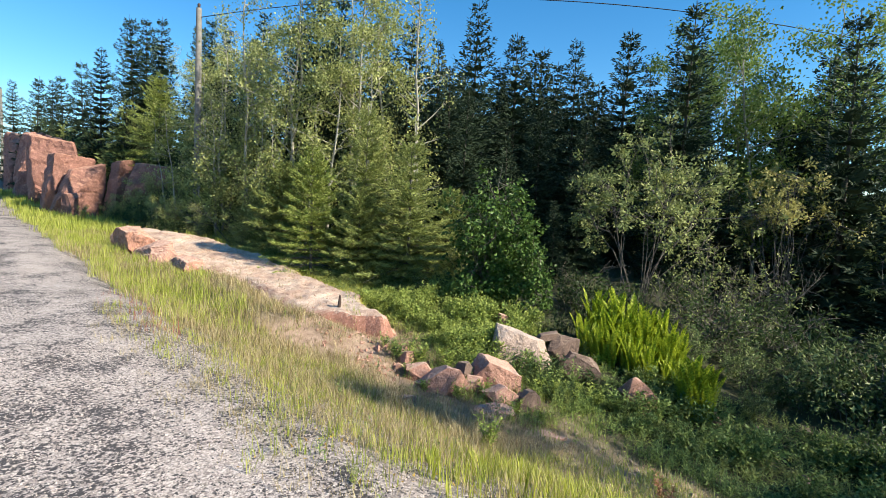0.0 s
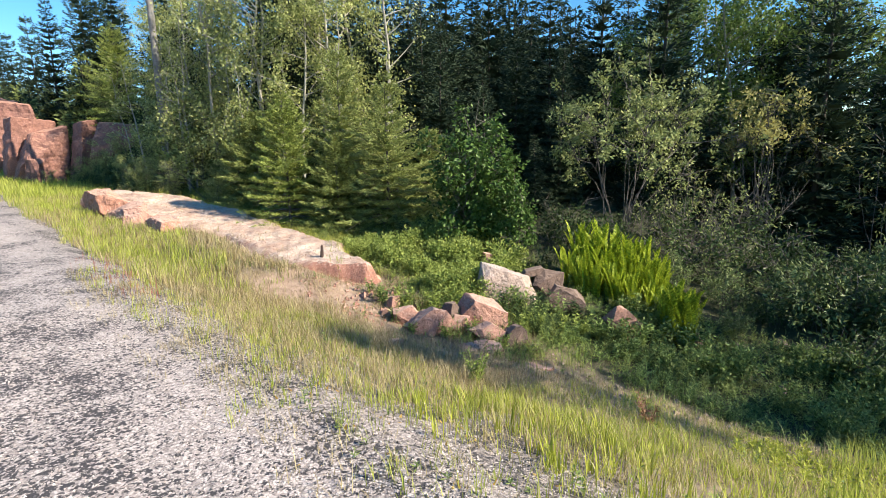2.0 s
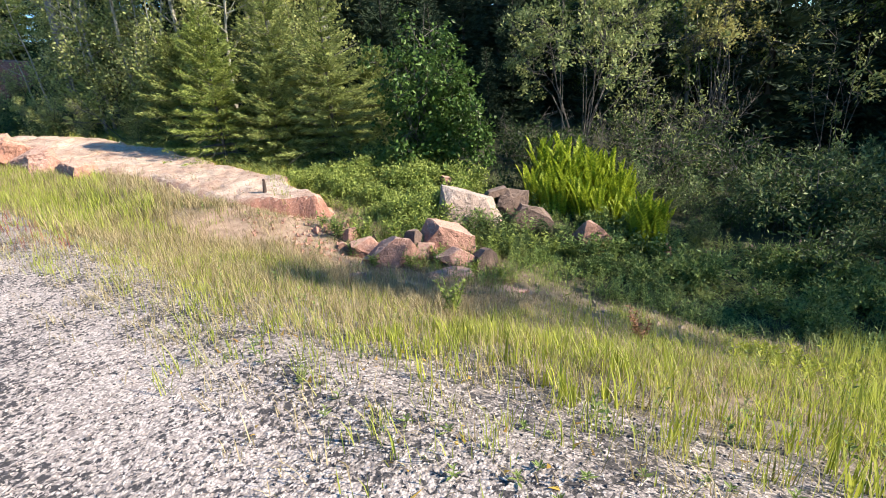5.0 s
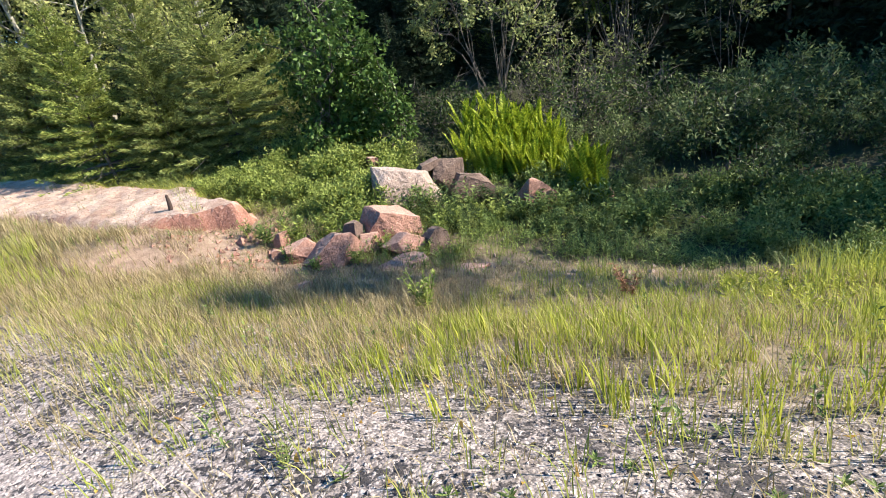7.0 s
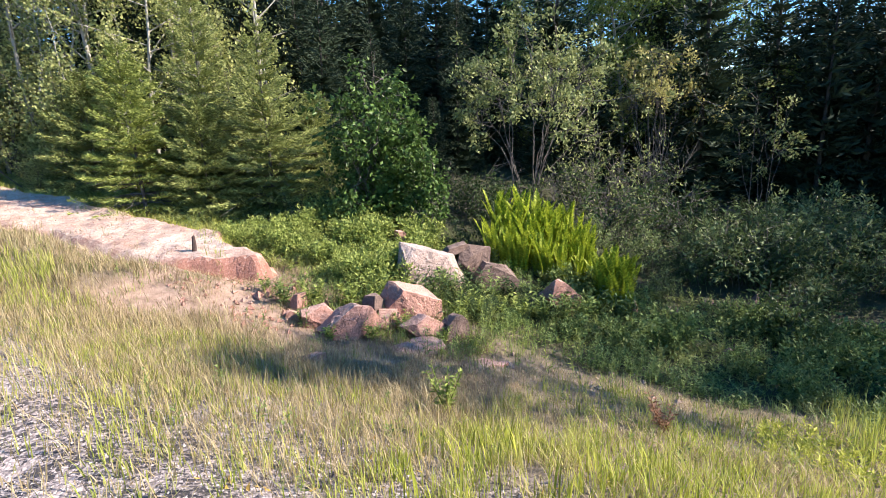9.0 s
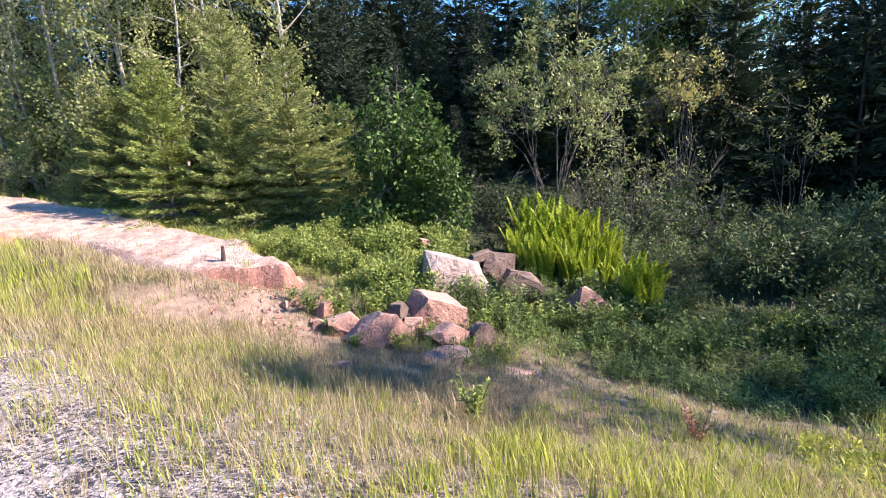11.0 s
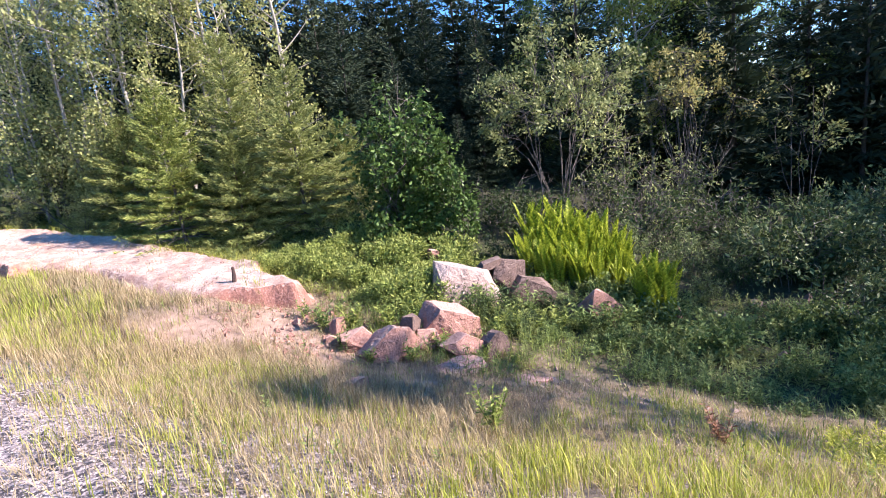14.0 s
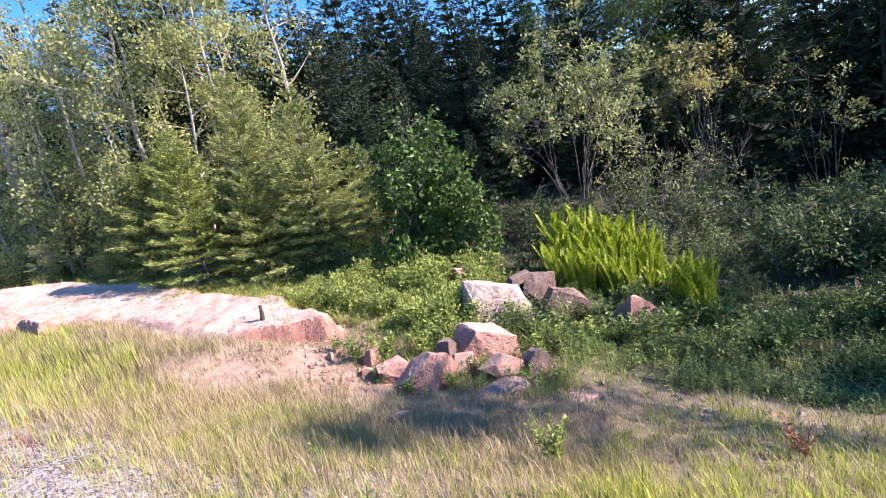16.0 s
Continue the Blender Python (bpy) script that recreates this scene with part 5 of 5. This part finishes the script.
chips("pale_gravel", "loose pale granite gravel on the shoulder", chip_material("pale_chips", (0.33, 0.27, 0.25), (0.63, 0.56, 0.525)), 15000, -3, 7, -0.4, 3.1, 0.007, 0.022, 71)
chips("dark_gravel", "loose dark gravel on the shoulder", chip_material("dark_chips", (0.03, 0.03, 0.035), (0.12, 0.11, 0.12)), 9000, -3, 7, -0.4, 3.0, 0.007, 0.026, 72)
chips("broken_stone", "broken pink stone below the slab", M_PINK, 160, 6.2, 8.2, 4.6, 6.2, 0.03, 0.14, 73)
chips("broken_stone", "broken pink stone between slab and rock pile", M_PINK, 90, 5.3, 7.6, 5.3, 6.6, 0.05, 0.2, 78)
chips("broken_stone", "pale stones in the ditch bottom", M_PALE, 90, 0.0, 4.5, 6.0, 7.4, 0.03, 0.13, 74)
chips("broken_stone", "grit and chips lying on the slab", M_PINK, 150, 8.0, 17, 5.2, 6.6, 0.01, 0.05, 76, True)
chips("ditch_stones", "grey stones lying in the ditch herbs", M_GREY, 30, -4.0, 1.5, 8.5, 11.5, 0.15, 0.4, 75)


# ---- small things ----
def stake():
    zs = np.array([-0.05, 0.02, 0.12, 0.2, 0.225, 0.26, 0.285])
    v, f = tube(np.stack([0.012 * np.sin(9 * zs), 0.0 * zs, zs], 1), [0.042, 0.045, 0.040, 0.034, 0.026, 0.034, 0.016], 8)
    me = mesh_of("wooden_stake", v, [tuple(q) for q in f.tolist()] + [tuple(range(len(v) - 8, len(v)))])
    me.materials.append(M_STAKE)
    ob = new("wooden_stake", me)
    s_, q_ = sq(-2.08, 10.36)
    ob.matrix_world = pose(-2.08, 10.36, float(slab_top(np.array([s_]), np.array([q_]))[0][0]), 0, 2, 30)
    ob.scale = (0.85, 0.85, 0.85)
    return tagged(ob, "short dark upright stump standing on the pale rock slab", "stake")


stake()


def utility_pole(x, y, H):
    base = new("utility_pole")
    zs = np.linspace(-0.3, H, 8)
    child("pole", mesh_of("pole", *tube(np.stack([0 * zs, 0 * zs, zs], 1), 0.16 - 0.006 * zs, 12), True), M_POLE, base)
    v, f = tube(np.array([[0, 0, H], [0, 0, H + 0.06], [0, 0, H + 0.16], [0, 0, H + 0.2]]), [0.03, 0.06, 0.06, 0.02], 8)
    child("insulator", mesh_of("insulator", v, f), M_STAKE, base)
    base.matrix_world = pose(x, y, float(height(x, y)), 0, 0, 20)
    return tagged(base, "weathered grey wooden utility pole rising from the trees", "utility pole")


pole = utility_pole(-10.4, 21.7, 9.0)
again(pole, -48.8, 57.1, 1.0, 0)
u = np.linspace(0, 1, 24)
cx, cy = np.interp(u, [0, 1], [-10.4, 24.0]), np.interp(u, [0, 1], [21.7, 17.4])
cz = np.polyval(np.polyfit([-10.4, 0, 15.3], [9.2, 9.95, 8.3], 2), cx)
me = mesh_of("overhead_wire", *tube(np.stack([cx, cy, cz], 1), 0.016 + 0 * u, 6), True)
me.materials.append(M_WIRE)
tagged(new("overhead_wire", me), "thin black overhead wire sagging past the treetops", "wire")


def dead_branch(x, y, L, seed, flat=0.35):
    r = np.random.default_rng(seed)
    chunks = []

    def limb(p, d, ln, rad, depth):
        u = np.linspace(0, 1, 6)
        bend = r.normal(0, 0.16, 3) * ln
        line = p + d * (u * ln)[:, None] + bend * (u ** 2)[:, None]
        chunks.append(tube(line, rad * (1 - 0.8 * u) + 0.0015, 4))
        if depth:
            for _ in range(4):
                k = r.uniform(0.2, 0.9)
                q0 = np.array([np.interp(k, u, line[:, c]) for c in range(3)])
                limb(q0, unit(d + r.normal(0, 0.5, 3)), ln * r.uniform(0.3, 0.6), rad * 0.55, depth - 1)
    a = r.uniform(0, 6.28)
    limb(np.zeros(3), unit(np.array([np.cos(a), np.sin(a), flat])), L, 0.014, 2)
    base = new("dead_branch")
    child("limb", mesh_of("limb", *chunks[0], True), M_TWIG, base)
    child("twig", mesh_of("twig", *join(chunks[1:]), True), M_TWIG, base)["kind"] = "stuff"
    base.matrix_world = pose(x, y, float(height(x, y)) + 0.03)
    return tagged(base, "bare grey dead branch lying in the scrub", "branch", "dead branches")


for k, (x, y, L) in enumerate([(6.4, 12.9, 1.2), (6.9, 13.0, 1.3), (7.3, 12.8, 1.1), (7.8, 12.9, 1.4), (8.1, 13.2, 1.2), (7.0, 12.6, 1.0), (3.3, 13.2, 1.2), (3.7, 13.4, 1.1), (8.8, 12.8, 1.6), (9.8, 13.0, 1.8), (6.2, 13.0, 1.4), (6.7, 12.7, 1.6), (7.1, 12.9, 1.3), (6.5, 13.4, 1.8), (7.5, 13.1, 1.7), (8.4, 13.6, 2.0), (9.3, 14.0, 2.2), (10.2, 14.2, 2.0), (3.6, 14.0, 1.5), (3.9, 14.4, 1.3),
                               (4.3, 14.1, 1.2), (-6.4, 17.2, 1.8), (-7.4, 18.1, 2.0), (-9.0, 20.0, 2.2), (5.8, 13.3, 1.5), (7.0, 13.5, 1.5), (6.9, 12.2, 1.5), (7.6, 12.3, 1.6), (8.2, 12.4, 1.5), (7.2, 11.9, 1.3), (6.2, 12.2, 1.4), (8.8, 12.2, 1.6)]):
    dead_branch(x, y, L, 800 + k, 0.5 if k % 2 else 0.9)


def weed(name, x, y, h, n, leaf, mat, label, seed):
    r = np.random.default_rng(seed)
    base = new(name)
    shoots = []
    for k in range(n):
        a = r.uniform(0, 6.28)
        d = unit(np.array([np.cos(a) * 0.4, np.sin(a) * 0.4, 1.0]))
        hh = h * r.uniform(0.6, 1.0)
        u = np.linspace(0, 1, 5)
        line = d * (u * hh)[:, None]
        t = np.linspace(0.15, 1, 16)
        b = np.arange(16) * 2.4
        b = b + r.uniform(0, 6.28)
        ax = np.stack([np.cos(b), np.sin(b), r.uniform(-0.1, 0.9, 16)], 1)
        lv = blades(d * (t * hh)[:, None], ax, np.stack([-np.sin(b), np.cos(b), 0 * b], 1) + r.normal(0, 0.3, (16, 3)), leaf * (1.1 - 0.5 * t), leaf * 0.24, 0.1)
        shoots += [tube(line, 0.004 * (1 - 0.6 * u) + 0.001, 4), lv]
    child("foliage", mesh_of("foliage", *join(shoots)), mat, base)["kind"] = "stuff"
    base.matrix_world = pose(x, y, float(height(x, y)))
    return tagged(base, label, "weed")


weed("leafy_weed", 0.53, 5.2, 0.42, 10, 0.085, M_MOUND, "leafy light green weed standing in short grass", 1)
weed("leafy_weed", 2.2, 4.75, 0.38, 8, 0.075, leaf_material("reddish_dry_leaves", (0.20, 0.10, 0.05), (0.42, 0.24, 0.15), 0.3), "dry reddish brown weed in the verge grass", 2)
weed("leafy_weed", 2.45, 8.3, 0.42, 6, 0.11, M_HERB, "leafy green weed before the boulders", 3)
weed("leafy_weed", 3.2, 8.4, 0.40, 5, 0.12, M_SHRUB, "grey green leafy weed beside a slanted rock", 4)

for n, (x, y, h, k, leaf, mat) in enumerate([(1.42, 9.12, 0.42, 8, 0.15, M_HERB), (1.72, 9.06, 0.46, 9, 0.15, M_HERB), (2.1, 9.12, 0.5, 9, 0.15, M_SHRUB), (2.45, 9.14, 0.44, 8, 0.14, M_HERB), (2.85, 9.2, 0.4, 8, 0.14, M_SHRUB), (1.15, 9.05, 0.3, 6, 0.12, M_HERB),
                                            (1.62, 8.3, 0.36, 7, 0.13, M_MOUND), (1.95, 8.45, 0.42, 7, 0.13, M_MOUND), (2.3, 8.5, 0.36, 7, 0.12, M_MOUND), (2.0, 8.75, 0.44, 6, 0.14, M_HERB), (2.72, 8.62, 0.4, 7, 0.13, M_MOUND),
                                            (3.05, 8.5, 0.42, 9, 0.15, M_HERB), (3.36, 8.42, 0.38, 9, 0.14, M_HERB), (3.75, 8.5, 0.42, 8, 0.14, M_HERB), (4.1, 8.7, 0.4, 8, 0.14, M_HERB), (0.72, 7.98, 0.26, 6, 0.1, M_MOUND), (1.2, 7.68, 0.22, 6, 0.09, M_MOUND),
                                            (0.3, 7.75, 0.22, 6, 0.09, M_MOUND), (-0.2, 7.78, 0.2, 6, 0.09, M_MOUND), (-0.5, 8.2, 0.22, 6, 0.1, M_HERB), (-0.75, 8.9, 0.34, 8, 0.13, M_HERB), (-0.35, 8.8, 0.36, 8, 0.14, M_MOUND), (0.15, 8.75, 0.4, 8, 0.15, M_MOUND),
                                            (0.55, 8.85, 0.4, 8, 0.14, M_MOUND), (0.95, 8.9, 0.36, 7, 0.13, M_MOUND), (-1.0, 9.3, 0.24, 6, 0.1, M_HERB), (1.6, 7.6, 0.2, 6, 0.09, M_MOUND), (4.6, 8.6, 0.34, 7, 0.12, M_HERB)]):
    ob = weed("leafy_weed", x, y, 1.3 * h, k, leaf, mat, "leafy green weed growing between the rocks", 20 + n)
    ob["group"] = "weeds among the rocks"


# small growth along the gravel edge
M_RED = leaf_material("reddish_stalks", (0.22, 0.06, 0.05), (0.46, 0.20, 0.15), 0.3)
grass("verge_stalks", "reddish dry stalks along the gravel edge", M_RED, scatter(6.8, 10.5, 1.7, 2.3, 60, 0.5, 28), 0.08, 0.24, 0.006, 4, 0.4, spread=0.08)
herbs("verge_weeds", "flat leafy weeds growing out of the gravel", M_HERB, scatter(0.0, 3.2, 1.6, 2.5, 150, 0.7, 29), 0.03, 0.10, 12, 0.04, 0.3)
grass("dry_grass", "yellowed blades among the verge grass", M_WILLOW2, scatter(-4, 2.5, 2.1, 3.8, 260, 0.8, 30, edge), 0.08, 0.22, 0.009, 6, 0.6, spread=0.06)
grass("dry_grass", "fine dead grass lying on the gravel edge", M_STRAW, scatter(-4, 5, 1.5, 2.8, 900, 0.7, 31), 0.03, 0.1, 0.004, 7, 1.6, spread=0.06)
grass("fallen_leaves", "small yellow and brown dead leaves on the gravel edge", M_DEAD_LEAF, scatter(-4, 3.5, 1.3, 3.4, 900, 1.1, 47), 0.02, 0.045, 0.022, 2, 3.0, spread=0.06)
